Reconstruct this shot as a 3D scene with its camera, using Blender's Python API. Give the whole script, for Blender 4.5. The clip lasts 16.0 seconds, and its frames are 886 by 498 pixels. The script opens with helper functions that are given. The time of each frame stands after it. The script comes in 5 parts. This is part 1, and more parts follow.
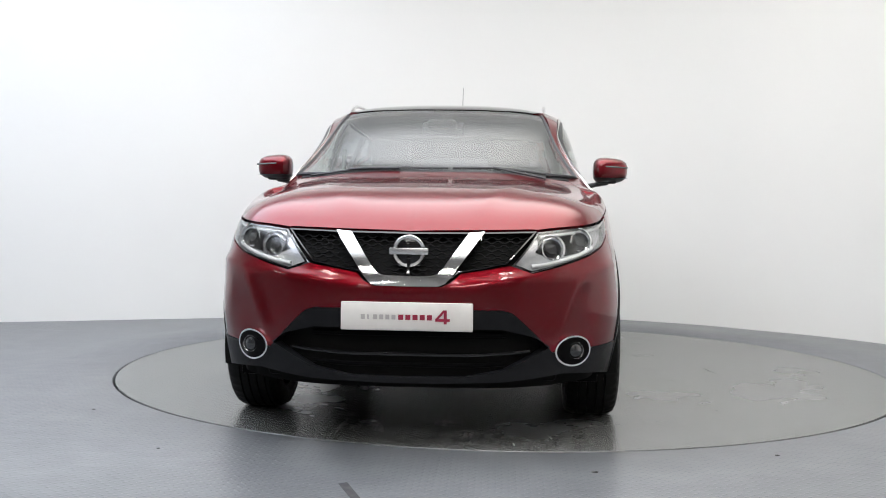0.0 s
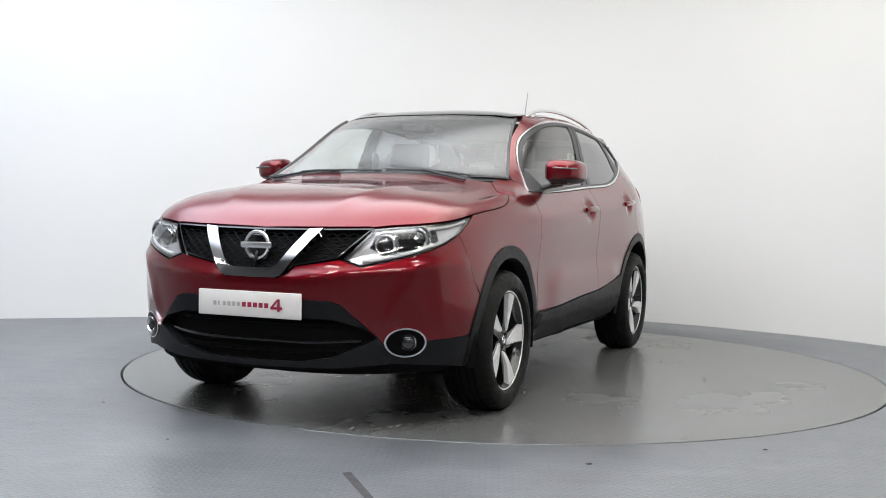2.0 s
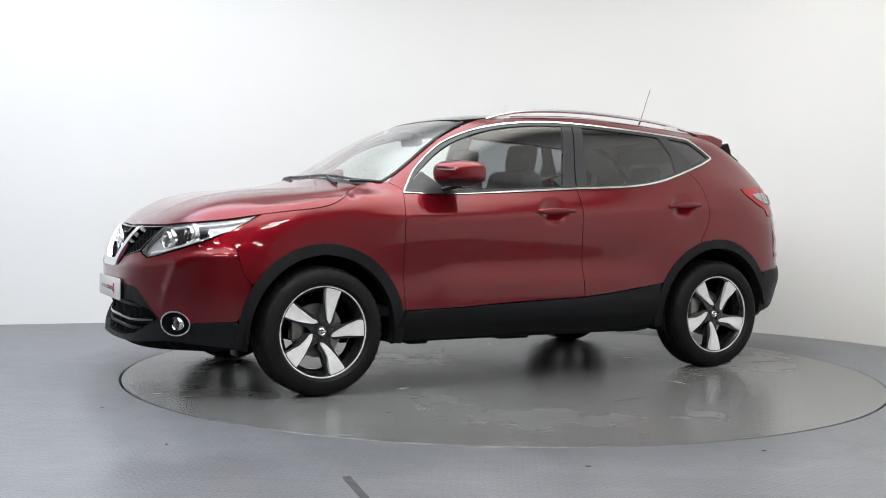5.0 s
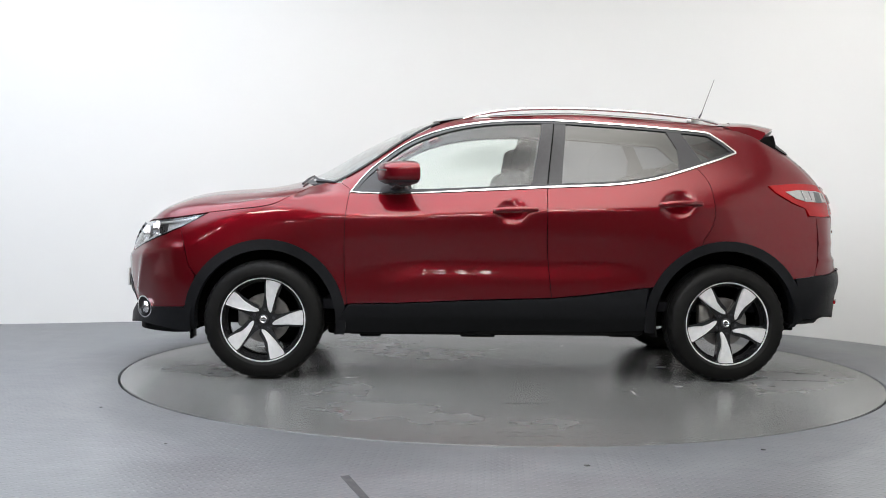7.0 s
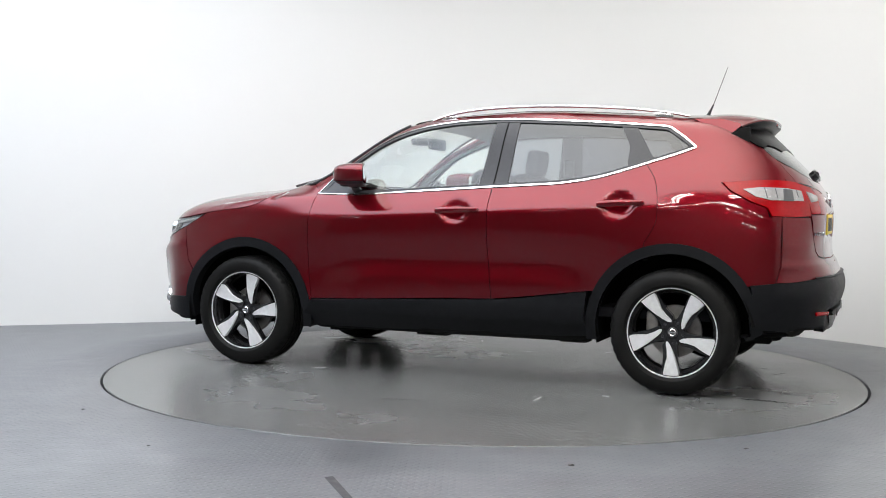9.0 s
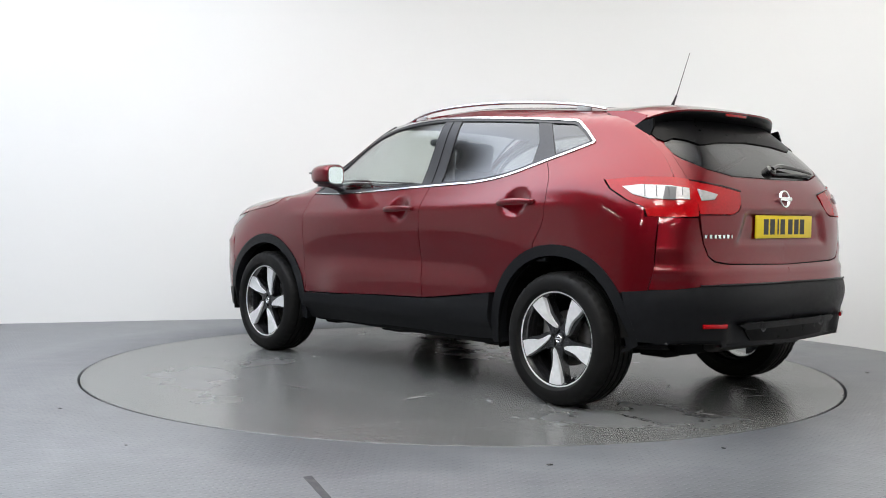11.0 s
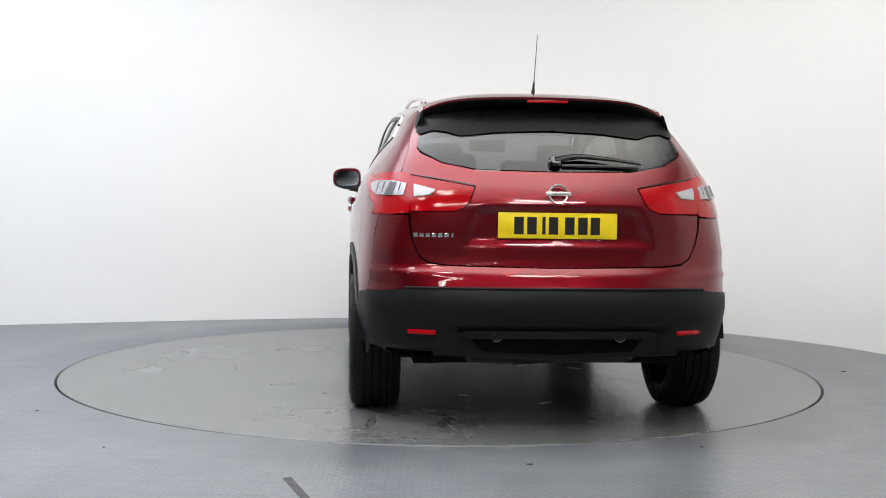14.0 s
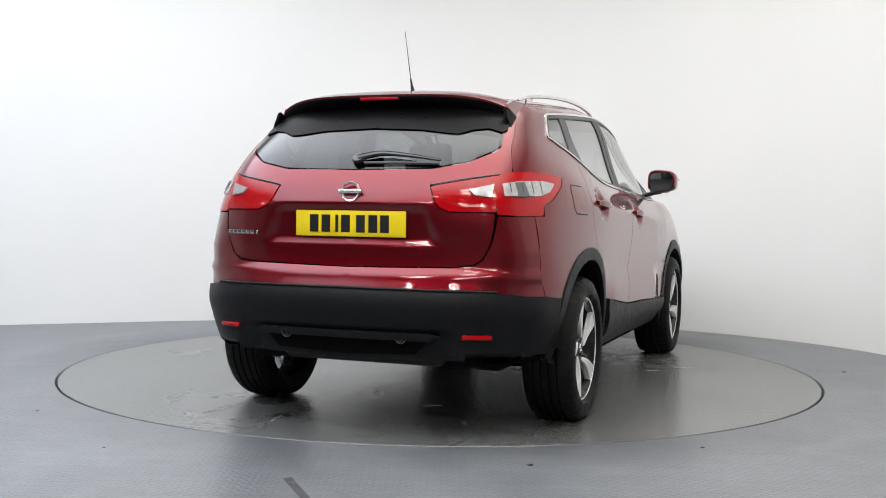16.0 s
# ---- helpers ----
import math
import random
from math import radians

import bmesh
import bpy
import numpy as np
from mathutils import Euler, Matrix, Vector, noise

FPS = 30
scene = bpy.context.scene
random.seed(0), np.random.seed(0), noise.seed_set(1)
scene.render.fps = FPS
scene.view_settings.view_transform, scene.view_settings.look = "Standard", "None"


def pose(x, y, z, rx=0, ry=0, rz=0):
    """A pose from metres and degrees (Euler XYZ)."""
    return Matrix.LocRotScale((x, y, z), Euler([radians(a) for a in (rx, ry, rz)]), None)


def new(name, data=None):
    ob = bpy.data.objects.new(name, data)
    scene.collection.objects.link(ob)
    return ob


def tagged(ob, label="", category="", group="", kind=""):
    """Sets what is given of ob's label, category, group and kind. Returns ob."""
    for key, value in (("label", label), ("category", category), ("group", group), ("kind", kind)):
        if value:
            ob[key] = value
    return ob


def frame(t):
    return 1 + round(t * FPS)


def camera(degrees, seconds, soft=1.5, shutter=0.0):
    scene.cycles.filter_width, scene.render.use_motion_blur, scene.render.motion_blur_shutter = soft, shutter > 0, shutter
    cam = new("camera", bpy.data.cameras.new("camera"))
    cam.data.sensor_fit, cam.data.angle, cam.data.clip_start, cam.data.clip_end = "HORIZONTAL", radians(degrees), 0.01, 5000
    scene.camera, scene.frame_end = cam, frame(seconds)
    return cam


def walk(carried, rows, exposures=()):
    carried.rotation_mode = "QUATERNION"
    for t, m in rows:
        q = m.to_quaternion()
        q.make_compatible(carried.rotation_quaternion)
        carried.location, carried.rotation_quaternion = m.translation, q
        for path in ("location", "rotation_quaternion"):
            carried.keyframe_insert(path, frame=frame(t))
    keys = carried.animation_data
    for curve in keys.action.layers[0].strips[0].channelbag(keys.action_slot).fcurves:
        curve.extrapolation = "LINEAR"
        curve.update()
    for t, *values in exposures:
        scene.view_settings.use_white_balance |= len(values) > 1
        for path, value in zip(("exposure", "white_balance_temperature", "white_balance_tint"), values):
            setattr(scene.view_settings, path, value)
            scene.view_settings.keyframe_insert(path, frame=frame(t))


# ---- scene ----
# the camera stands on a tripod and pans a little; the turntable turns clockwise
FOV = 44.6
EYE_Y, EYE_Z = -6.673, 0.979
PAN = [  # seconds, yaw, pitch, roll
    (0.0, 3.21, -2.36, -0.74), (0.1, 3.0, -2.38, -0.80), (0.5, 3.01, -2.38, -0.83), (1.0, 3.12, -2.41, -0.95), (1.5, 3.15, -2.38, -1.07),
    (2.0, 3.15, -2.31, -1.07), (2.5, 3.12, -2.22, -1.02), (3.0, 3.07, -2.19, -0.93), (3.5, 3.06, -2.16, -0.86), (4.0, 3.06, -2.14, -0.79),
    (6.4, 3.00, -2.14, -0.68), (7.0, 2.97, -2.17, -0.70), (7.5, 2.83, -2.17, -0.65), (8.0, 2.50, -2.16, -0.60), (8.5, 2.38, -2.16, -0.58), (9.0, 2.10, -2.14, -0.60),
    (11.4, 0.84, -2.15, -0.85), (12.0, 0.56, -2.12, -0.82), (12.5, 0.38, -2.13, -0.82), (13.0, 0.23, -2.11, -0.80), (13.5, 0.11, -2.13, -0.80),
    (14.0, -0.07, -2.12, -0.77), (14.5, -0.09, -2.12, -0.77), (15.0, -0.11, -2.10, -0.78), (15.5, -0.06, -2.10, -0.81), (16.0, -0.04, -2.10, -0.81)]
cam = camera(FOV, 16.0, soft=0.95)
walk(cam, [(t, pose(0, EYE_Y + (0.156 if t == 0 else 0.0), EYE_Z, 90 + p, r, y)) for t, y, p, r in PAN])

# turntable angle: seconds, degrees of the car's heading
TURN = [(0.0, -91.07), (0.5, -93.47), (1.0, -97.99), (1.5, -103.6), (2.0, -110.05), (2.5, -116.45), (3.0, -122.9), (3.5, -129.3), (4.0, -135.85),
        (4.6, -143.7), (5.2, -151.6), (5.8, -159.5), (6.4, -167.4), (7.0, -175.2), (7.5, -181.6), (8.0, -187.9), (8.5, -194.15), (9.0, -200.45),
        (9.6, -208.3), (10.2, -216.3), (10.8, -224.3), (11.4, -232.1), (12.0, -239.7), (12.5, -245.95), (13.0, -252.3), (13.5, -258.6), (14.0, -265.0),
        (14.5, -271.5), (15.0, -277.9), (15.5, -284.3), (16.0, -290.8)]
CAR_AT = (0.050, -0.334)   # the car's middle on the disc
DISC_R = 2.243

# ---- light ----
world = bpy.data.worlds.new("world")
scene.world = world
world.use_nodes = True
world.node_tree.nodes["Background"].inputs[0].default_value = (0.75, 0.85, 1.0, 1)
world.node_tree.nodes["Background"].inputs[1].default_value = 0.05
scene.view_settings.exposure = 0.0


# the stage is lit by one large luminous ceiling panel (built with the room); a weak lamp lies over the dark hall behind
STAGE_LIGHT = (-1.3, -1.65, 3.9, 8.8, 7.2, 3.95)   # x, y, z, width, depth, glow


def area_lamp(name, x, y, z, sx, sy, watts, color):
    data = bpy.data.lights.new(name, "AREA")
    data.shape, data.size, data.size_y, data.energy, data.color = "RECTANGLE", sx, sy, watts, color
    ob = new(name, data)
    ob.matrix_world = pose(x, y, z)
    return ob


area_lamp("hall_lamp", -0.5, -7.6, 3.85, 3.0, 0.5, 60, (1.0, 0.97, 0.92))

# ---- materials ----
def mat(name, color, rough=0.5, metal=0.0, coat=0.0, spec=0.5, emit=None, noise_scale=0, noise_amt=0.0, bump=0.0, bump_scale=0, trans=0.0, ior=1.45, coat_rough=0.045):
    m = bpy.data.materials.new(name)
    m.use_nodes = True
    nt = m.node_tree
    b = nt.nodes["Principled BSDF"]
    b.inputs["Base Color"].default_value = (*color, 1)
    b.inputs["Roughness"].default_value = rough
    b.inputs["Metallic"].default_value = metal
    b.inputs["Coat Weight"].default_value = coat
    b.inputs["Coat Roughness"].default_value = coat_rough
    b.inputs["Specular IOR Level"].default_value = spec
    b.inputs["Transmission Weight"].default_value = trans
    b.inputs["IOR"].default_value = ior
    if coat:
        b.inputs["Coat IOR"].default_value = 1.5
    if emit:
        b.inputs["Emission Color"].default_value = (*emit[:3], 1)
        b.inputs["Emission Strength"].default_value = emit[3]
    if noise_scale:
        tc = nt.nodes.new("ShaderNodeTexCoord")
        n1 = nt.nodes.new("ShaderNodeTexNoise")
        n1.inputs["Scale"].default_value, n1.inputs["Detail"].default_value = noise_scale, 6
        nt.links.new(tc.outputs["Object"], n1.inputs["Vector"])
        r = nt.nodes.new("ShaderNodeMapRange")
        r.inputs["From Min"].default_value, r.inputs["From Max"].default_value = 0.3, 0.7
        r.inputs["To Min"].default_value, r.inputs["To Max"].default_value = 1 - noise_amt, 1 + noise_amt
        nt.links.new(n1.outputs["Fac"], r.inputs["Value"])
        mx = nt.nodes.new("ShaderNodeMix")
        mx.data_type, mx.blend_type = "RGBA", "MULTIPLY"
        mx.inputs[0].default_value = 1.0
        mx.inputs[6].default_value = (*color, 1)
        nt.links.new(r.outputs[0], mx.inputs[7])
        nt.links.new(mx.outputs[2], b.inputs["Base Color"])
        r2 = nt.nodes.new("ShaderNodeMath")
        r2.operation = "MULTIPLY"
        r2.inputs[1].default_value = rough
        nt.links.new(r.outputs[0], r2.inputs[0])
        nt.links.new(r2.outputs[0], b.inputs["Roughness"])
    if bump:
        tc = nt.nodes.new("ShaderNodeTexCoord")
        n2 = nt.nodes.new("ShaderNodeTexNoise")
        n2.inputs["Scale"].default_value, n2.inputs["Detail"].default_value = bump_scale, 3
        nt.links.new(tc.outputs["Object"], n2.inputs["Vector"])
        bp = nt.nodes.new("ShaderNodeBump")
        bp.inputs["Strength"].default_value, bp.inputs["Distance"].default_value = bump, 0.002
        nt.links.new(n2.outputs["Fac"], bp.inputs["Height"])
        nt.links.new(bp.outputs[0], b.inputs["Normal"])
    return m


def glass_mat(name, tint, through_share, rough=0.0, gloss=0.07, veil=0.0):
    """Thin glass: a tinted see-through layer under a clear gloss."""
    m = bpy.data.materials.new(name)
    m.use_nodes = True
    nt = m.node_tree
    nt.nodes.clear()
    out = nt.nodes.new("ShaderNodeOutputMaterial")
    tr = nt.nodes.new("ShaderNodeBsdfTransparent")
    tr.inputs[0].default_value = (*[c * through_share for c in tint], 1)
    gl = nt.nodes.new("ShaderNodeBsdfGlossy")
    gl.inputs["Roughness"].default_value = rough
    gl.inputs["Color"].default_value = (1, 1, 1, 1)
    lw = nt.nodes.new("ShaderNodeLayerWeight")
    lw.inputs[0].default_value = 0.5
    pw, ma = nt.nodes.new("ShaderNodeMath"), nt.nodes.new("ShaderNodeMath")
    pw.operation, ma.operation = "POWER", "MULTIPLY_ADD"
    pw.inputs[1].default_value = 3.5
    ma.inputs[1].default_value, ma.inputs[2].default_value = 0.88, gloss
    nt.links.new(lw.outputs["Facing"], pw.inputs[0])
    nt.links.new(pw.outputs[0], ma.inputs[0])
    mx = nt.nodes.new("ShaderNodeMixShader")
    nt.links.new(ma.outputs[0], mx.inputs[0])
    under = tr
    if veil:   # pale diffuse layer stands in for milky haze of reflected light
        df, under = nt.nodes.new("ShaderNodeBsdfDiffuse"), nt.nodes.new("ShaderNodeMixShader")
        df.inputs[0].default_value = (0.8, 0.82, 0.82, 1)
        under.inputs[0].default_value = veil
        nt.links.new(tr.outputs[0], under.inputs[1])
        nt.links.new(df.outputs[0], under.inputs[2])
    nt.links.new(under.outputs[0], mx.inputs[1])
    nt.links.new(gl.outputs[0], mx.inputs[2])
    nt.links.new(mx.outputs[0], out.inputs[0])
    return m


def floor_mat(name, base, dark, seed, tread, gloss):
    """Grey floor paint over chequer plate: stains, scuffs, low sheen, lozenge tread."""
    m = bpy.data.materials.new(name)
    m.use_nodes = True
    nt = m.node_tree
    b = nt.nodes["Principled BSDF"]
    N, L = nt.nodes.new, nt.links.new
    tc = N("ShaderNodeTexCoord")
    mp = N("ShaderNodeMapping")
    mp.inputs["Location"].default_value = (seed, seed * 0.7, 0)
    L(tc.outputs["Object"], mp.inputs[0])

    def noise_node(scale, detail, rough):
        n = N("ShaderNodeTexNoise")
        n.inputs["Scale"].default_value, n.inputs["Detail"].default_value, n.inputs["Roughness"].default_value = scale, detail, rough
        L(mp.outputs[0], n.inputs["Vector"])
        return n

    def rng(src, a, b2, c, d):
        r = N("ShaderNodeMapRange")
        for k, v in zip(("From Min", "From Max", "To Min", "To Max"), (a, b2, c, d)):
            r.inputs[k].default_value = v
        L(src, r.inputs["Value"])
        return r.outputs[0]

    def math(op, a, b2):
        n = N("ShaderNodeMath")
        n.operation = op
        for i, v in enumerate((a, b2)):
            if isinstance(v, (int, float)):
                n.inputs[i].default_value = v
            else:
                L(v, n.inputs[i])
        return n.outputs[0]

    big, mid, fine = noise_node(0.9, 5, 0.6), noise_node(6, 8, 0.7), noise_node(60, 4, 0.6)
    # faint brushed streaks along one way
    mp2 = N("ShaderNodeMapping")
    mp2.inputs["Scale"].default_value = (1.5, 22, 1)
    mp2.inputs["Rotation"].default_value = (0, 0, 0.5 + seed)
    L(tc.outputs["Object"], mp2.inputs[0])
    st = N("ShaderNodeTexNoise")
    st.inputs["Scale"].default_value, st.inputs["Detail"].default_value = 1.2, 5
    L(mp2.outputs[0], st.inputs["Vector"])
    f = math("ADD", math("MULTIPLY", big.outputs["Fac"], 0.45), math("ADD", math("MULTIPLY", mid.outputs["Fac"], 0.35), math("MULTIPLY", st.outputs["Fac"], 0.2)))
    fac = rng(f, 0.33, 0.67, 0, 1)
    mx = N("ShaderNodeMix")
    mx.data_type = "RGBA"
    mx.inputs[6].default_value, mx.inputs[7].default_value = (*dark, 1), (*base, 1)
    L(fac, mx.inputs[0])
    L(mx.outputs[2], b.inputs["Base Color"])
    L(rng(big.outputs["Fac"], 0.35, 0.65, gloss[0], gloss[1]), b.inputs["Roughness"])
    b.inputs["Specular IOR Level"].default_value = 0.55
    # tread: short lozenges, turned a quarter from one cell to the next
    sep = N("ShaderNodeSeparateXYZ")
    L(tc.outputs["Object"], sep.inputs[0])
    P = 0.034
    ux, uy = math("DIVIDE", math("ADD", sep.outputs[0], sep.outputs[1]), P * 1.414), math("DIVIDE", math("SUBTRACT", sep.outputs[0], sep.outputs[1]), P * 1.414)
    cx, cy = math("FLOOR", ux, 0), math("FLOOR", uy, 0)
    fx, fy = math("SUBTRACT", math("SUBTRACT", ux, cx), 0.5), math("SUBTRACT", math("SUBTRACT", uy, cy), 0.5)
    par = math("FLOORED_MODULO", math("ADD", cx, cy), 2)
    ipar = math("SUBTRACT", 1.0, par)
    la = math("ADD", math("MULTIPLY", fx, par), math("MULTIPLY", fy, ipar))
    lb = math("ADD", math("MULTIPLY", fy, par), math("MULTIPLY", fx, ipar))
    d = math("ADD", math("POWER", math("MULTIPLY", la, 2.1), 2), math("POWER", math("MULTIPLY", lb, 6.0), 2))
    loz = rng(d, 0.4, 1.0, 1.0, 0.0)
    h = math("ADD", math("MULTIPLY", loz, tread), math("MULTIPLY", fine.outputs["Fac"], 0.25))
    bp = N("ShaderNodeBump")
    bp.inputs["Strength"].default_value, bp.inputs["Distance"].default_value = 0.7, 0.0016
    L(h, bp.inputs["Height"])
    L(bp.outputs[0], b.inputs["Normal"])
    return m


PAINT = mat("red_metallic_paint", (0.142, 0.0016, 0.0062), rough=0.34, metal=0.72, coat=1.0, spec=0.05, noise_scale=900, noise_amt=0.06)
PLASTIC = mat("grained_black_plastic", (0.0085, 0.009, 0.0104), rough=0.42, spec=0.18, noise_scale=30, noise_amt=0.15, bump=0.25, bump_scale=900)
GLOSS_BLACK = mat("gloss_black", (0.006, 0.006, 0.007), rough=0.06, coat=0.6)
SATIN_BLACK = mat("satin_black", (0.03, 0.03, 0.034), rough=0.35, noise_scale=60, noise_amt=0.1)
# black plastic with the shade of undersides and recesses put into its colour
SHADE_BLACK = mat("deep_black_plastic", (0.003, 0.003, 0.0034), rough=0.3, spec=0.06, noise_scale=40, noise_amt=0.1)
INDICATOR = mat("smoked_strip", (0.10, 0.10, 0.105), rough=0.25)
DARK = mat("dark_void", (0.008, 0.008, 0.008), rough=0.8, spec=0.08, noise_scale=12, noise_amt=0.3)
CHROME = mat("chrome", (0.86, 0.87, 0.88), rough=0.09, metal=1.0)
SATIN_CHROME = mat("satin_chrome", (0.80, 0.80, 0.80), rough=0.22, metal=1.0)
BADGE_CHROME = mat("bright_badge_metal", (0.90, 0.90, 0.91), rough=0.26, metal=0.9)
MACHINED = mat("machined_alloy", (0.86, 0.86, 0.87), rough=0.38, metal=0.35, noise_scale=40, noise_amt=0.06)
RUBBER = mat("tyre_rubber", (0.0075, 0.0074, 0.0072), rough=0.55, spec=0.18, noise_scale=18, noise_amt=0.25, bump=0.3, bump_scale=300)
RIM_BLACK = mat("black_rim_paint", (0.012, 0.012, 0.013), rough=0.2, coat=0.5)
STEEL = mat("brake_steel", (0.30, 0.29, 0.28), rough=0.45, metal=0.9, noise_scale=25, noise_amt=0.2)
FABRIC = mat("dark_seat_cloth", (0.022, 0.022, 0.026), rough=0.9, spec=0.1, noise_scale=200, noise_amt=0.2, bump=0.4, bump_scale=500)
TRIM_GREY = mat("grey_cabin_trim", (0.35, 0.35, 0.34), rough=0.8, noise_scale=60, noise_amt=0.08)
LINER = mat("headliner", (0.30, 0.30, 0.29), rough=0.95, noise_scale=150, noise_amt=0.08)
RED_LENS = mat("red_lens", (0.33, 0.0015, 0.004), rough=0.1, spec=0.3, coat=0.35, noise_scale=90, noise_amt=0.12)
CLEAR_LENS_BACK = mat("lamp_reflector", (0.88, 0.89, 0.90), rough=0.18, metal=0.4, noise_scale=70, noise_amt=0.03)
LAMP_GREY = mat("lamp_housing_grey", (0.55, 0.56, 0.58), rough=0.20, metal=0.5, noise_scale=30, noise_amt=0.1)
WHITE_PLATE = mat("white_plate", (0.72, 0.70, 0.68), rough=0.35, noise_scale=20, noise_amt=0.03)
YELLOW_PLATE = mat("yellow_plate", (0.80, 0.60, 0.01), rough=0.35, noise_scale=20, noise_amt=0.03)
INK_BLACK = mat("ink_black", (0.012, 0.012, 0.012), rough=0.4)
INK_GREY = mat("ink_grey", (0.42, 0.40, 0.40), rough=0.4)
INK_RED = mat("ink_dark_red", (0.28, 0.02, 0.05), rough=0.4)
MIRROR = mat("mirror_silver", (0.9, 0.92, 0.94), rough=0.02, metal=1.0)
GLASS = glass_mat("clear_glass", (0.93, 0.99, 0.96), 0.90)
# the windscreen's reflected haze is put in as a pale diffuse share
SCREEN_GLASS = glass_mat("windscreen_glass", (0.94, 0.98, 0.96), 0.90, gloss=0.0, veil=0.10)
PRIVACY = glass_mat("privacy_glass", (0.88, 0.93, 1.0), 0.33, gloss=0.08)
REAR_GLASS = glass_mat("dark_rear_glass", (0.88, 0.92, 1.0), 0.13, gloss=0.035)
TAIL_CLEAR = mat("clear_lamp_plastic", (0.40, 0.385, 0.39), rough=0.25, metal=0.3, coat=0.3, noise_scale=60, noise_amt=0.12)
LENS = glass_mat("lamp_glass", (1, 1, 1), 0.95)
FLOOR = floor_mat("painted_floor", (0.176, 0.185, 0.199), (0.082, 0.088, 0.099), 3.1, 0.9, (0.28, 0.37))
DISC = floor_mat("painted_turntable", (0.150, 0.153, 0.152), (0.074, 0.076, 0.076), 9.7, 0.25, (0.24, 0.28))
WALL = mat("white_wall_paint", (0.80, 0.80, 0.79), rough=0.75, noise_scale=0.8, noise_amt=0.012, bump=0.1, bump_scale=60)
CEIL = mat("white_ceiling_paint", (0.75, 0.75, 0.74), rough=0.9, noise_scale=2, noise_amt=0.02)


def glow_mat(name, strength, half_x, half_y):
    """Luminous ceiling fabric: strongest in its middle, cooler at its left end."""
    m = mat(name, (0.8, 0.8, 0.8), rough=0.8)
    nt = m.node_tree
    b = nt.nodes["Principled BSDF"]
    N, L = nt.nodes.new, nt.links.new
    tc, sep = N("ShaderNodeTexCoord"), N("ShaderNodeSeparateXYZ")
    L(tc.outputs["Object"], sep.inputs[0])
    fs = []
    for k, h in ((0, half_x), (1, half_y)):
        a, r = N("ShaderNodeMath"), N("ShaderNodeMapRange")
        a.operation = "ABSOLUTE"
        L(sep.outputs[k], a.inputs[0])
        r.interpolation_type = "SMOOTHSTEP"
        r.inputs["From Min"].default_value, r.inputs["From Max"].default_value = h, h * 0.55
        L(a.outputs[0], r.inputs["Value"])
        fs.append(r.outputs[0])
    p, q = N("ShaderNodeMath"), N("ShaderNodeMath")
    p.operation = q.operation = "MULTIPLY"
    L(fs[0], p.inputs[0])
    L(fs[1], p.inputs[1])
    L(p.outputs[0], q.inputs[0])
    q.inputs[1].default_value = strength
    c, mx = N("ShaderNodeMapRange"), N("ShaderNodeMix")
    c.inputs["From Min"].default_value, c.inputs["From Max"].default_value = -half_x * 0.7, half_x * 0.7
    L(sep.outputs[0], c.inputs["Value"])
    mx.data_type = "RGBA"
    mx.inputs[6].default_value, mx.inputs[7].default_value = (0.89, 0.985, 1.15, 1), (1.02, 0.985, 0.905, 1)
    L(c.outputs[0], mx.inputs[0])
    L(mx.outputs[2], b.inputs["Emission Color"])
    L(q.outputs[0], b.inputs["Emission Strength"])
    return m


PANEL_GLOW = glow_mat("luminous_fabric", STAGE_LIGHT[5], STAGE_LIGHT[3] / 2, STAGE_LIGHT[4] / 2)
# unseen walls past the stage, grey then dark, toned to shape reflections
BLEND_WALL = mat("grey_hall_wall", (0.42, 0.42, 0.42), rough=0.8, noise_scale=1.5, noise_amt=0.1)
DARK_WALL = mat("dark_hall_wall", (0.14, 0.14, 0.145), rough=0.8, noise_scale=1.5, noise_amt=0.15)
TUBE_GLOW = mat("tube_glow", (0.9, 0.9, 0.9), rough=0.5, emit=(1, 0.97, 0.92, 60))
FRAME_GREY = mat("lamp_frame", (0.6, 0.6, 0.6), rough=0.5)
TAPE = mat("black_tape", (0.04, 0.04, 0.045), rough=0.6, noise_scale=25, noise_amt=0.3)
SCUFF_GLARE = mat("pale_scuff", (0.42, 0.42, 0.41), rough=0.4, noise_scale=40, noise_amt=0.2)
DARK_MARK = mat("dark_scuff", (0.072, 0.072, 0.072), rough=0.28, noise_scale=40, noise_amt=0.4)


# ---- helpers for meshes ----
def mesh_ob(name, verts, faces, material, parent=None, label="", smooth=False):
    me = bpy.data.meshes.new(name)
    me.from_pydata([tuple(v) for v in verts], [], [tuple(f) for f in faces])
    me.materials.append(material)
    if smooth:
        me.shade_smooth()
    ob = new(name, me)
    if parent:
        ob.parent = parent
    if label:
        ob["label"] = label
    return ob


def part(name, bm, material, parent=None, label="", smooth=True, angle=35):
    me = bpy.data.meshes.new(name)
    bm.normal_update()
    for e in bm.edges:
        e.smooth = len(e.link_faces) == 2 and e.calc_face_angle(0) < radians(angle)
    for f in bm.faces:
        f.smooth = smooth
    bm.to_mesh(me)
    bm.free()
    me.materials.append(material)
    ob = new(name, me)
    if parent:
        ob.parent = parent
    if label:
        ob["label"] = label
    return ob


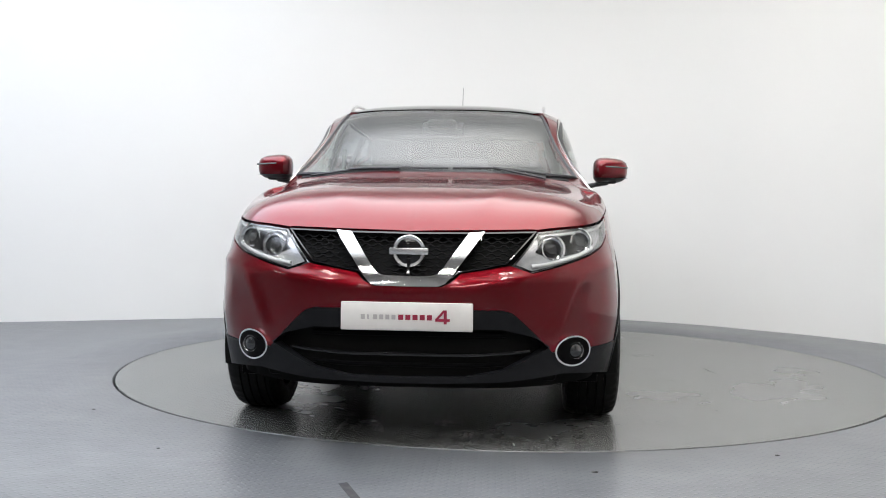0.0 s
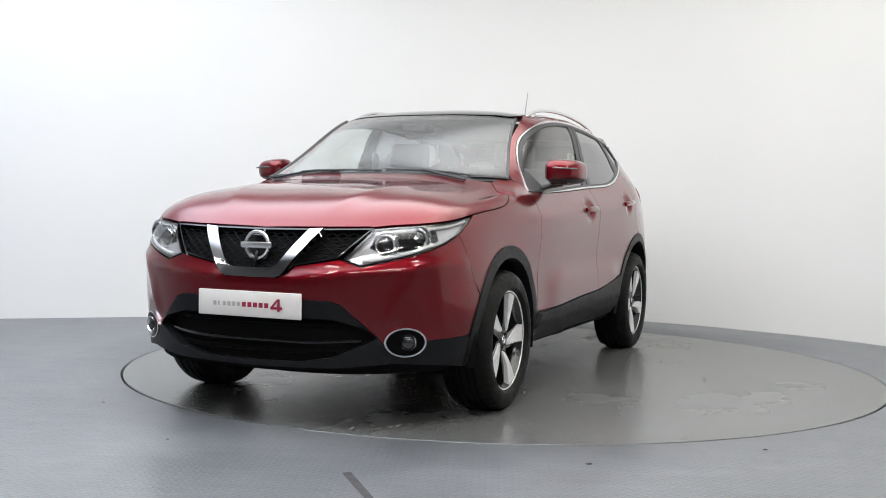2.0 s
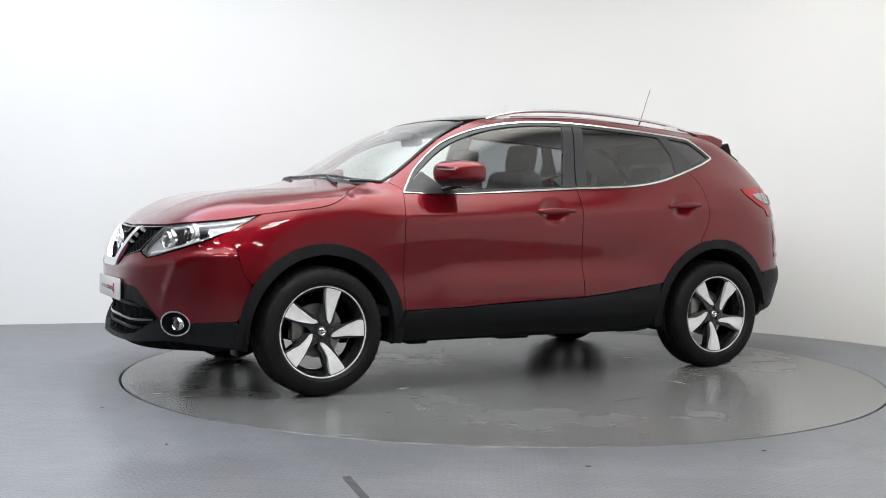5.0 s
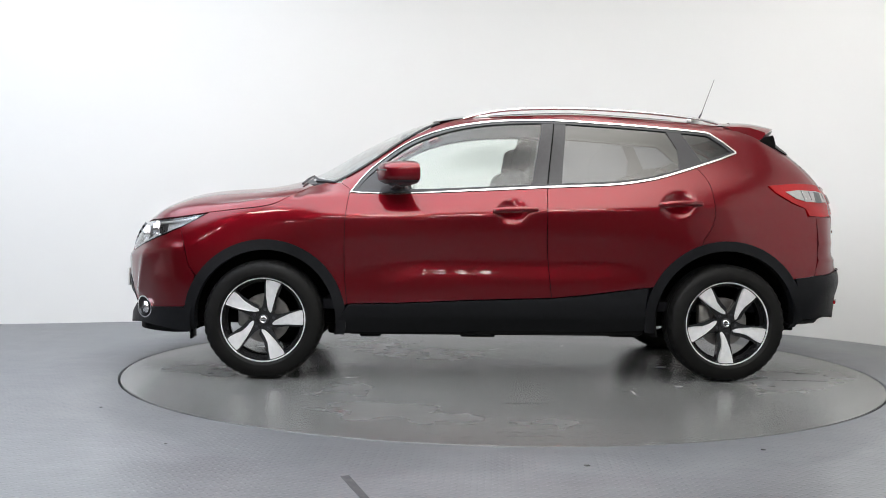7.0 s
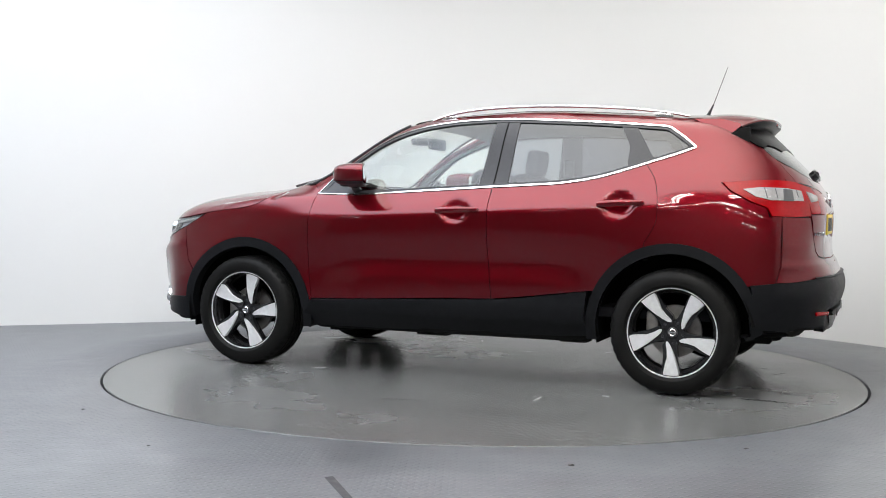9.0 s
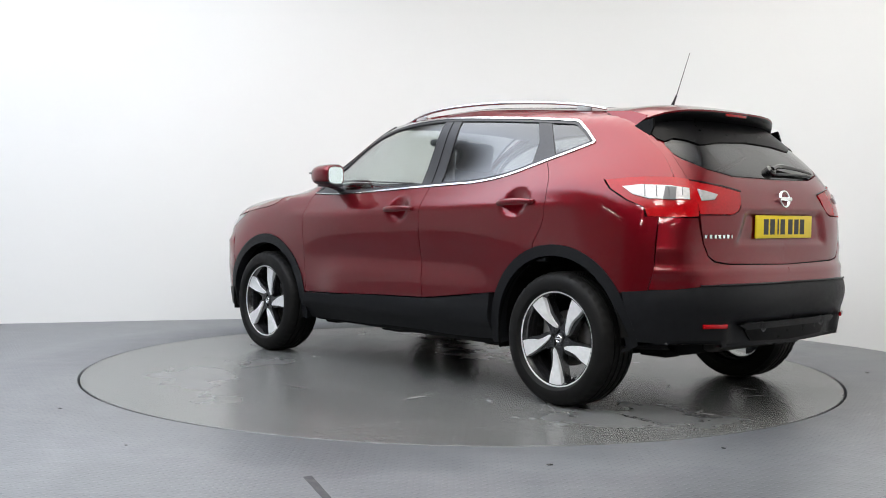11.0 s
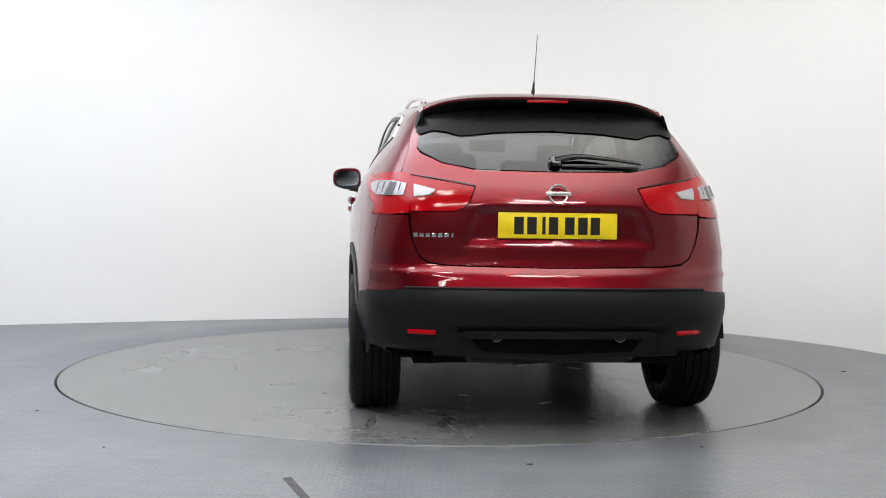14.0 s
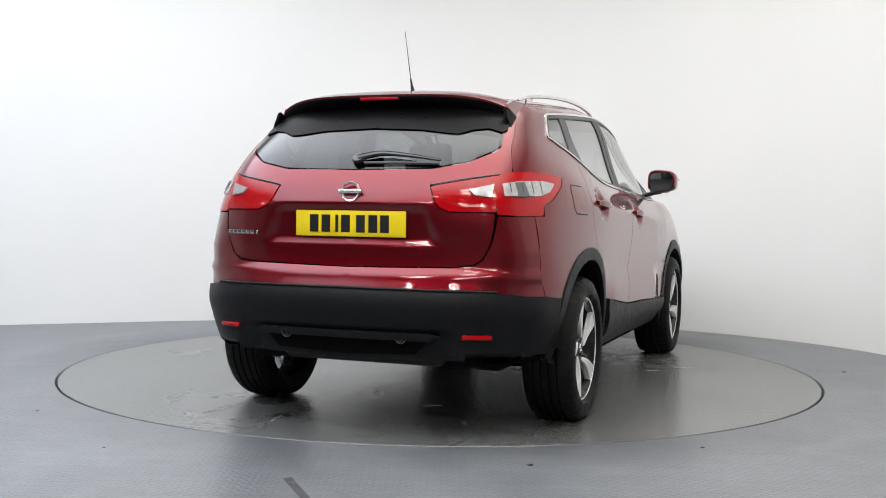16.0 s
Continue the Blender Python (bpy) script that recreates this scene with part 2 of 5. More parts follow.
def box(bm, c, s, bevel=0.0, m=None, seg=2):
    """A bevelled block with centre c and full sizes s."""
    r = bmesh.ops.create_cube(bm, size=1.0)["verts"]
    bmesh.ops.scale(bm, vec=s, verts=r)
    if bevel:
        es = {e for v in r for e in v.link_edges}
        r2 = bmesh.ops.bevel(bm, geom=list(es), offset=bevel, segments=seg, affect="EDGES", profile=0.5)
        r = list({v for f in r2["faces"] for v in f.verts} | {v for v in r if v.is_valid})
    bmesh.ops.transform(bm, matrix=Matrix.Translation(c) @ (m or Matrix.Identity(4)), verts=r)
    return r


def lathe(bm, profile, n, axis="y", centre=(0, 0, 0), a0=0.0, a1=2 * math.pi):
    """Turns (radius, along) pairs round an axis through centre."""
    full = abs(a1 - a0 - 2 * math.pi) < 1e-6
    rings = []
    for i in range(n if full else n + 1):
        a = a0 + (a1 - a0) * i / n
        ring = []
        for r, h in profile:
            c, s = r * math.cos(a), r * math.sin(a)
            p = {"y": (c, h, s), "x": (h, c, s), "z": (c, s, h)}[axis]
            ring.append(bm.verts.new(Vector(p) + Vector(centre)))
        rings.append(ring)
    m = len(rings)
    for i in range(m if full else m - 1):
        A, B = rings[i], rings[(i + 1) % m]
        for j in range(len(profile) - 1):
            bm.faces.new((A[j], A[j + 1], B[j + 1], B[j]))
    bmesh.ops.remove_doubles(bm, verts=bm.verts[:], dist=1e-5)
    bmesh.ops.recalc_face_normals(bm, faces=bm.faces[:])


def tube(bm, pts, radii, n=10, flat=1.0, up=Vector((0, 0, 1))):
    """A round or flattened bar along points; radii one per point."""
    rings = []
    for i, p in enumerate(pts):
        p = Vector(p)
        d = (Vector(pts[min(i + 1, len(pts) - 1)]) - Vector(pts[max(i - 1, 0)])).normalized()
        s = d.cross(up).normalized()
        u = s.cross(d)
        rings.append([bm.verts.new(p + radii[i] * (s * math.cos(2 * math.pi * k / n) + u * flat * math.sin(2 * math.pi * k / n))) for k in range(n)])
    for A, B in zip(rings, rings[1:]):
        for k in range(n):
            bm.faces.new((A[k], A[(k + 1) % n], B[(k + 1) % n], B[k]))
    bm.faces.new(rings[0][::-1])
    bm.faces.new(rings[-1])
    bmesh.ops.recalc_face_normals(bm, faces=bm.faces[:])


def prism(bm, pts, d):
    """Extrudes the 3D polygon pts by the vector d."""
    A = [bm.verts.new(Vector(p)) for p in pts]
    B = [bm.verts.new(Vector(p) + Vector(d)) for p in pts]
    n = len(A)
    bm.faces.new(A[::-1])
    bm.faces.new(B)
    for i in range(n):
        bm.faces.new((A[i], A[(i + 1) % n], B[(i + 1) % n], B[i]))
    bmesh.ops.recalc_face_normals(bm, faces=bm.faces[:])


def cspline(pts, n=8, closed=False):
    """Catmull-Rom curve through points."""
    P = [Vector(p) for p in pts]
    out = []
    m = len(P)
    for i in range(m if closed else m - 1):
        p0, p1, p2, p3 = (P[(i + k) % m] if closed else P[min(max(i + k, 0), m - 1)] for k in (-1, 0, 1, 2))
        for j in range(n):
            t = j / n
            out.append(0.5 * (2 * p1 + (p2 - p0) * t + (2 * p0 - 5 * p1 + 4 * p2 - p3) * t * t + (3 * p1 - p0 - 3 * p2 + p3) * t ** 3))
    if not closed:
        out.append(P[-1])
    return out


# ---- the room ----
def build_room():
    # plan of the wall: a straight run, a wide curved corner and a closed back
    plan = cspline([(-7.6, 0.4), (-5.5, 1.28), (-3.8, 1.88), (-2.3, 2.45), (-1.1, 2.84), (-0.1, 3.02), (0.9, 2.92), (1.6, 2.62), (2.06, 2.26), (2.38, 2.0), (2.71, 1.64), (2.98, 1.22),
                    (3.16, 0.75), (3.3, 0.0), (3.42, -1.5), (3.5, -4.5), (3.5, -8.0), (2.6, -9.2), (0.0, -9.5), (-4.0, -9.5), (-7.0, -9.2), (-8.0, -8.0), (-8.2, -4.0), (-8.2, -1.0)], 8, True)
    n = len(plan)
    H, T = 4.0, 0.15
    zs = [-0.15, 0.0, 0.5, 1.5, 2.5, H]
    # white, grey, dark by distance; the grey band is added to soften reflections
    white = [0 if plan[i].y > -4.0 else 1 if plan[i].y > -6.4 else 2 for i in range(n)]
    for want, nm, mt, lab in ((0, "wall_round", WALL, "smooth white painted studio wall curving round the floor"), (1, "wall_side", BLEND_WALL, "unseen grey wall band added to soften reflections"), (2, "wall_back", DARK_WALL, "dark plain wall of the hall behind the stage")):
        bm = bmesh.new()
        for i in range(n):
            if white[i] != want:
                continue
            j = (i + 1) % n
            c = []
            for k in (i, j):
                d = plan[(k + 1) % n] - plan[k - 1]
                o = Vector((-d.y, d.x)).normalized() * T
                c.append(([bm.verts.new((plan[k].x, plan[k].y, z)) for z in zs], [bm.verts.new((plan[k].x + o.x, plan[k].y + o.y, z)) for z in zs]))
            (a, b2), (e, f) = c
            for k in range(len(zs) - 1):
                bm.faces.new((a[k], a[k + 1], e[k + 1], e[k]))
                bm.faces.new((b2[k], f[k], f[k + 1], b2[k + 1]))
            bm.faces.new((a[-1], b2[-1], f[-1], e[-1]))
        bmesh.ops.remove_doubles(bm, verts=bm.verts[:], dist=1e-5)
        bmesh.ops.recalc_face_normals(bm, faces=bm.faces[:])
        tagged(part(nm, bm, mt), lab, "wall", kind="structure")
    bm = bmesh.new()
    box(bm, (-2.2, -0.6, H + 0.06), (13.5, 9.2, 0.12))
    tagged(part("ceiling", bm, CEIL), "plain white ceiling over the stage", "ceiling", kind="structure")
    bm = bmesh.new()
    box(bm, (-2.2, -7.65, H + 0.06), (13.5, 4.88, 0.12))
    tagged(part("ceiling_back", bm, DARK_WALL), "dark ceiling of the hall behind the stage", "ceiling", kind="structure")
    # floor with the round pit for the disc
    bm = bmesh.new()
    N = 160
    rings = []
    for r, z in ((DISC_R + 0.007, -0.14), (DISC_R + 0.007, -0.003), (DISC_R + 0.010, 0), (2.8, 0), (4, 0), (7, 0), (14, 0)):
        rings.append([bm.verts.new((r * math.cos(2 * math.pi * i / N), r * math.sin(2 * math.pi * i / N), z)) for i in range(N)])
    for A, B in zip(rings, rings[1:]):
        for i in range(N):
            bm.faces.new((A[i], B[i], B[(i + 1) % N], A[(i + 1) % N]))
    tagged(part("floor", bm, FLOOR, angle=50), "grey painted studio floor with worn chequer plate", "floor", kind="structure")
    bm = bmesh.new()
    bmesh.ops.create_circle(bm, cap_ends=True, segments=96, radius=DISC_R + 0.1, matrix=Matrix.Translation((0, 0, -0.14)))
    tagged(part("turntable_pit", bm, DARK), "dark pit below the turntable", "pit", kind="structure")
    # black tape line on the floor
    bm = bmesh.new()
    prism(bm, [(-0.561, -2.81, 0.0005), (-0.533, -2.79, 0.0005), (-0.36, -3.26, 0.0005), (-0.385, -3.27, 0.0005)], (0, 0, 0.0015))
    tagged(part("floor_tape", bm, TAPE), "short strip of worn black tape on the grey floor", "tape")
    for x, y, r in ((2.518, 0.023, 0.012), (-1.9, -1.6, 0.008), (-1.35, -2.35, 0.007), (0.35, -2.55, 0.012), (1.1, -2.2, 0.009)):
        bm = bmesh.new()
        bmesh.ops.create_icosphere(bm, subdivisions=1, radius=r, matrix=Matrix.Translation((x, y, 0.002)) @ Matrix.Diagonal((1.3, 1, 0.35, 1)))
        tagged(part("floor_speck", bm, DARK_MARK), "small dark speck of dirt on the grey floor", "dirt", group="floor specks")
    # luminous ceiling panel over the stage
    x, y, z, sx, sy, _ = STAGE_LIGHT
    root = tagged(new("ceiling_light"), "large luminous white fabric ceiling light", "ceiling light")
    root.matrix_world = pose(x, y, z)
    bm = bmesh.new()
    for a, b2, u, v in ((0, sy / 2 + 0.02, sx + 0.08, 0.04), (0, -sy / 2 - 0.02, sx + 0.08, 0.04), (sx / 2 + 0.02, 0, 0.04, sy), (-sx / 2 - 0.02, 0, 0.04, sy)):
        box(bm, (a, b2, 0.05), (u, v, 0.10))
    part("frame", bm, FRAME_GREY, root)
    bm = bmesh.new()
    box(bm, (0, 0, 0.05), (sx, sy, 0.02))
    part("diffuser", bm, PANEL_GLOW, root)


def build_tubes():
    """Pairs of slim tube lights hung below the ceiling."""
    for x, y, turn in ((-2.3, -4.6, 6), (-0.5, -4.3, 0), (1.3, -4.6, -6), (-1.4, -6.4, 5), (0.6, -6.6, -5)):
        root = tagged(new("tube_light"), "pair of slim white tube lights hung below the ceiling", "tube light", group="tube lights")
        root.matrix_world = pose(x, y, 3.42, 0, 0, turn)
        for s in (-.14, .14):
            bm = bmesh.new()
            tube(bm, [(-.33, s, 0), (.33, s, 0)], [.022, .022], 10)
            part("tube", bm, TUBE_GLOW, root)
        bm = bmesh.new()
        box(bm, (0, 0, .05), (.70, .34, .03), .006)
        for u in (-.3, .3):
            box(bm, (u, 0, .24), (.012, .012, .40))
        part("holder", bm, FRAME_GREY, root)


def build_spots():
    """Bars of small bright bulbs high in the dark hall."""
    for x, y, z, turn in ((-3.6, -5.6, 3.0, 30), (1.9, -5.9, 3.0, -30), (-1.9, -8.6, 2.7, 0), (0.9, -8.7, 2.8, 0), (-5.6, -4.2, 2.9, 60), (-0.5, -6.1, 3.1, 20), (0.7, -7.3, 3.1, -15)):
        root = tagged(new("spot_bar"), "dark bar with four small bright bulbs", "spotlight", group="spotlight bars")
        root.matrix_world = pose(x, y, z, 0, 0, turn)
        bm = bmesh.new()
        box(bm, (0, 0, .07), (1.1, .05, .04), .008)
        box(bm, (0, 0, .07 + (3.96 - z - .07) / 2), (.03, .03, 3.96 - z - .07))
        part("bar", bm, SATIN_BLACK, root)
        for k in range(4):
            bm = bmesh.new()
            bmesh.ops.create_icosphere(bm, subdivisions=2, radius=.038, matrix=Matrix.Translation((-.45 + .3 * k, 0, .015 * (k % 2))))
            part("bulb", bm, TUBE_GLOW, root)


def build_turntable():
    root = tagged(new("turntable"), "large round grey painted steel turntable flush with the floor", "turntable")
    bm = bmesh.new()
    lathe(bm, [(0, 0), (1.2, 0), (DISC_R - 0.009, 0), (DISC_R - 0.006, -0.003), (DISC_R - 0.006, -0.1), (0, -0.1)], 160, "z")
    part("disc", bm, DISC, root, angle=30)
    ox, oy = CAR_AT
    rnd = random.Random(5)

    def scuff(x, y, length, w, turn, material, name, label):
        bm = bmesh.new()
        k = 7
        up = [(length * (i / (k - 1) - 0.5), w * (0.35 + 0.65 * rnd.random()) * math.sin(math.pi * (i + 0.4) / k)) for i in range(k)]
        lo = [(a + rnd.uniform(-0.005, 0.005), -b2 * rnd.uniform(0.4, 1.0)) for a, b2 in up[::-1]]
        c, s = math.cos(turn), math.sin(turn)
        prism(bm, [(x + ox + a * c - b2 * s, y + oy + a * s + b2 * c, 0.0004) for a, b2 in up + lo], (0, 0, 0.0006))
        part(name, bm, material, root, label, smooth=False)
    # first two paint the pale glare of wet floor, the rest are scrapes
    for x, y, l, w, a in ((-1.81, 0.455, 0.34, 0.0045, 0.17), (-1.69, 0.767, 0.32, 0.0045, -0.06), (1.91, 0.58, 0.08, 0.012, 0.2), (2.07, 0.43, 0.05, 0.008, 0.1), (-0.71, 1.26, 0.12, 0.006, 1.5),
                          (0.83, 0.8, 0.09, 0.008, 0.3), (-0.1, -0.5, 0.1, 0.012, 0.8), (0.4, -0.9, 0.08, 0.01, 2.0), (-0.6, -0.7, 0.1, 0.008, 1.2), (-1.3, -0.1, 0.1, 0.01, 2.2)):
        scuff(x, y, l, w, a, SCUFF_GLARE, "pale_scuff", "pale mark of scraped paint and painted wet glare")
    # first two are wet patches behind the rear wheel, the rest rubber
    for x, y, l, w, a in ((-1.78, 0.8, 0.30, 0.045, 3.0), (-1.77, 0.46, 0.32, 0.055, 2.9), (-1.65, -0.4, 0.08, 0.02, 0.4), (-1.78, -0.22, 0.12, 0.015, 1.0), (-0.7, 1.2, 0.1, 0.014, 0.4),
                          (-0.72, 1.32, 0.09, 0.012, 0.2), (-0.1, 1.58, 0.25, 0.012, 0.2), (1.2, 1.4, 0.05, 0.012, 0.2), (0.3, 1.3, 0.04, 0.01, 1.0)):
        scuff(x, y, l, w, a, DARK_MARK, "dark_scuff", "dark mark of rubber and wet patches")
    return root
# ---- the car: a lofted skin, from which the panels are cut ----
# rails of the skin run from the nose's middle round the left side to the tail's middle; x ahead, y left, z up
RAILS = []


def rail(*p):
    RAILS.append(np.array(p, float))


# lower edge
rail((2.205, 0, .245), (2.185, .35, .245), (2.075, .60, .245), (1.915, .76, .24), (1.75, .82, .24), (1.32, .84, .25), (.85, .84, .25), (.2, .835, .26),
     (-.5, .835, .27), (-1.2, .845, .28), (-1.7, .815, .31), (-1.93, .71, .36), (-2.04, .575, .35), (-2.10, .35, .335), (-2.11, 0, .33))
# bumper middle, sill top
rail((2.20, 0, .42), (2.18, .35, .42), (2.075, .60, .42), (1.93, .775, .42), (1.75, .860, .42), (1.32, .872, .43), (.85, .868, .43), (.2, .862, .45),
     (-.5, .862, .48), (-1.2, .88, .50), (-1.7, .860, .50), (-1.935, .760, .50), (-2.05, .595, .50), (-2.110, .35, .49), (-2.118, 0, .49))
# bumper shoulder, middle of the doors
rail((2.215, 0, .61), (2.195, .35, .62), (2.09, .60, .63), (1.94, .783, .64), (1.75, .866, .64), (1.32, .878, .65), (.85, .872, .66), (.2, .868, .66),
     (-.5, .870, .67), (-1.2, .890, .67), (-1.7, .860, .65), (-1.93, .765, .635), (-2.052, .60, .635), (-2.108, .35, .635), (-2.116, 0, .635))
# bonnet edge, shoulder line, foot of the tailgate
rail((2.112, 0, .865), (2.088, .35, .872), (2.012, .60, .89), (1.90, .735, .905), (1.70, .797, .935), (1.32, .850, .955), (.85, .885, .91), (.2, .887, .945),
     (-.5, .887, .98), (-1.2, .885, .99), (-1.65, .845, .93), (-1.92, .765, .80), (-2.02, .60, .745), (-2.06, .35, .73), (-2.065, 0, .73))
# middle of the bonnet, just above the shoulder, middle of the tailgate
rail((1.74, 0, 1.049), (1.73, .35, 1.045), (1.70, .55, 1.037), (1.64, .68, 1.013), (1.52, .755, 1.0), (1.22, .815, 1.035), (.85, .850, 1.0), (.2, .853, 1.02),
     (-.5, .853, 1.05), (-1.2, .850, 1.10), (-1.62, .815, 1.09), (-1.90, .735, 1.0), (-2.02, .60, .95), (-2.06, .35, .945), (-2.065, 0, .945))
# scuttle, waist, foot of the rear screen
rail((1.15, 0, 1.138), (1.13, .35, 1.133), (1.06, .58, 1.115), (.99, .695, 1.11), (.93, .75, 1.095), (.86, .785, 1.075), (.72, .808, 1.06), (.2, .815, 1.075),
     (-.5, .812, 1.115), (-1.15, .795, 1.20), (-1.55, .755, 1.21), (-1.80, .69, 1.19), (-1.92, .58, 1.17), (-1.98, .35, 1.15), (-1.99, 0, 1.145))
# half-way up the glass
rail((.78, 0, 1.335), (.77, .32, 1.33), (.71, .52, 1.31), (.66, .61, 1.295), (.62, .66, 1.28), (.55, .70, 1.275), (.43, .728, 1.275), (.1, .742, 1.29),
     (-.5, .740, 1.315), (-1.12, .715, 1.35), (-1.46, .665, 1.36), (-1.66, .62, 1.345), (-1.75, .52, 1.34), (-1.80, .32, 1.335), (-1.815, 0, 1.335))
# roof edge
rail((.36, 0, 1.515), (.355, .30, 1.51), (.335, .48, 1.498), (.31, .555, 1.486), (.28, .59, 1.48), (.2, .615, 1.485), (.05, .635, 1.497), (-.2, .645, 1.508),
     (-.55, .645, 1.51), (-1.05, .625, 1.485), (-1.30, .60, 1.47), (-1.46, .56, 1.465), (-1.55, .45, 1.485), (-1.60, .28, 1.50), (-1.62, 0, 1.505))
rail((.20, 0, 1.548), (.195, .26, 1.544), (.175, .40, 1.536), (.15, .45, 1.531), (.11, .475, 1.530), (.04, .495, 1.533), (-.1, .51, 1.541), (-.3, .515, 1.55),
     (-.58, .515, 1.55), (-.98, .50, 1.528), (-1.18, .48, 1.516), (-1.30, .44, 1.512), (-1.37, .35, 1.522), (-1.41, .21, 1.530), (-1.42, 0, 1.533))
rail((-.05, 0, 1.572), (-.06, 0, 1.572), (-.09, 0, 1.573), (-.12, 0, 1.574), (-.16, 0, 1.575), (-.22, 0, 1.576), (-.30, 0, 1.577), (-.42, 0, 1.577),
     (-.60, 0, 1.575), (-.82, 0, 1.568), (-.95, 0, 1.563), (-1.05, 0, 1.558), (-1.10, 0, 1.555), (-1.14, 0, 1.553), (-1.15, 0, 1.552))


def natural_spline(t, Y, q):
    """Natural cubic spline through rows Y at knots t, at the places q."""
    n = len(t)
    h = np.diff(t)
    A = np.eye(n)
    R = np.zeros_like(Y)
    for i in range(1, n - 1):
        A[i, i - 1:i + 2] = h[i - 1], 2 * (h[i - 1] + h[i]), h[i]
        R[i] = 6 * ((Y[i + 1] - Y[i]) / h[i] - (Y[i] - Y[i - 1]) / h[i - 1])
    M = np.linalg.solve(A, R)
    k = np.clip(np.searchsorted(t, q, side="right") - 1, 0, n - 2)
    a, b = ((t[k + 1] - q) / h[k])[:, None], ((q - t[k]) / h[k])[:, None]
    hk = (h[k] ** 2 / 6)[:, None]
    return a * Y[k] + b * Y[k + 1] + ((a ** 3 - a) * M[k] + (b ** 3 - b) * M[k + 1]) * hk


def build_skin():
    flip = np.array([1, -1, 1.0])
    ext = [np.vstack([r[[3, 2, 1]] * flip, r, r[[-2, -3, -4]] * flip]) for r in RAILS]
    base = sum(ext[1:8]) / 7
    t = np.concatenate([[0], np.cumsum(np.linalg.norm(np.diff(base, axis=0), axis=1) ** 0.8)])
    PER = 16
    q = np.concatenate([np.linspace(t[i], t[i + 1], PER, endpoint=False) for i in range(1, len(t) - 2)] + [[t[-2]]])
    # a margin of two keys past the middle keeps the seam smooth
    dense = np.array([natural_spline(t, e, q) for e in ext])           # rails x samples x 3
    full = np.concatenate([dense, (dense[-2] * flip)[None], (dense[-3] * flip)[None]])
    VPER = 12
    cols = []
    for j in range(dense.shape[1]):
        c = full[:, j]
        tv = np.concatenate([[0], np.cumsum(np.maximum(np.linalg.norm(np.diff(c, axis=0), axis=1), 1e-3) ** 0.8)])
        qv = np.concatenate([np.linspace(tv[i], tv[i + 1], VPER, endpoint=False) for i in range(len(RAILS))])[:(len(RAILS) - 1) * VPER + 4]
        cols.append(natural_spline(tv, c, qv))
    G = np.array(cols)                                                  # samples x levels x 3
    # fair the skin
    for _ in range(6):
        S = G.copy()
        S[1:-1] = 0.25 * G[:-2] + 0.5 * G[1:-1] + 0.25 * G[2:]
        G = S
        S = G.copy()
        S[:, 1:-1] = 0.25 * G[:, :-2] + 0.5 * G[:, 1:-1] + 0.25 * G[:, 2:]
        G = S
    du, dv = np.gradient(G, axis=0), np.gradient(G, axis=1)
    Nn = np.cross(dv, du)
    Nn /= np.maximum(np.linalg.norm(Nn, axis=2), 1e-9)[..., None]
    if Nn[G.shape[0] // 2, 30][1] < 0:
        Nn = -Nn
    return G, Nn


SKIN, SKIN_N = build_skin()
NU, NV = SKIN.shape[:2]
from mathutils.bvhtree import BVHTree
from mathutils import geometry
_tris = []
for _i in range(NU - 1):
    for _j in range(NV - 1):
        a_ = _i * NV + _j
        _tris += [(a_, a_ + NV, a_ + NV + 1), (a_, a_ + NV + 1, a_ + 1)]
_V = [Vector(p) for p in SKIN.reshape(-1, 3)]
_N = [Vector(p) for p in SKIN_N.reshape(-1, 3)]
BVH = BVHTree.FromPolygons(_V, _tris)
VIEWS = {  # the way of looking, and the two axes of the flat pattern
    "S": (Vector((0, -1, 0)), Vector((1, 0, 0)), Vector((0, 0, 1))),
    "T": (Vector((0, 0, -1)), Vector((1, 0, 0)), Vector((0, 1, 0))),
    "F": (Vector((-1, 0, 0)), Vector((0, 1, 0)), Vector((0, 0, 1))),
    "R": (Vector((1, 0, 0)), Vector((0, 1, 0)), Vector((0, 0, 1))),
    "D": (Vector((-1, -1, 0)).normalized(), Vector((-1, 1, 0)).normalized(), Vector((0, 0, 1))),
    "E": (Vector((1, -1, 0)).normalized(), Vector((1, 1, 0)).normalized(), Vector((0, 0, 1)))}


def skin_hit(p, view):
    """The skin's place and normal under the flat point p."""
    d, a, b = VIEWS[view]
    o = a * p[0] + b * p[1] - d * 6
    loc, _, idx, _ = BVH.ray_cast(o, d)
    if loc is None:
        loc, _, idx, _ = BVH.find_nearest(o + d * (6 - 0.9))
    A, B, C = _tris[idx]
    va, vb, vc = _V[A], _V[B], _V[C]
    ar = (vb - va).cross(vc - va).length or 1e-12
    wa, wb = (vb - loc).cross(vc - loc).length / ar, (vc - loc).cross(va - loc).length / ar
    n = _N[A] * wa + _N[B] * wb + _N[C] * max(0, 1 - wa - wb)
    return loc, n.normalized()


def flat(view, pts):
    """3D points into the pattern of a view; pairs stay as they are."""
    _, a, b = VIEWS[view]
    return [(Vector(p).dot(a), Vector(p).dot(b)) if len(p) == 3 else (p[0], p[1]) for p in pts]


def inside(P, poly):
    x, y = P[:, 0], P[:, 1]
    r = np.zeros(len(P), bool)
    n = len(poly)
    for i in range(n):
        (x1, y1), (x2, y2) = poly[i], poly[(i + 1) % n]
        c = ((y1 > y) != (y2 > y))
        with np.errstate(divide="ignore", invalid="ignore"):
            r ^= c & (x < (x2 - x1) * (y - y1) / ((y2 - y1) or 1e-12) + x1)
    return r


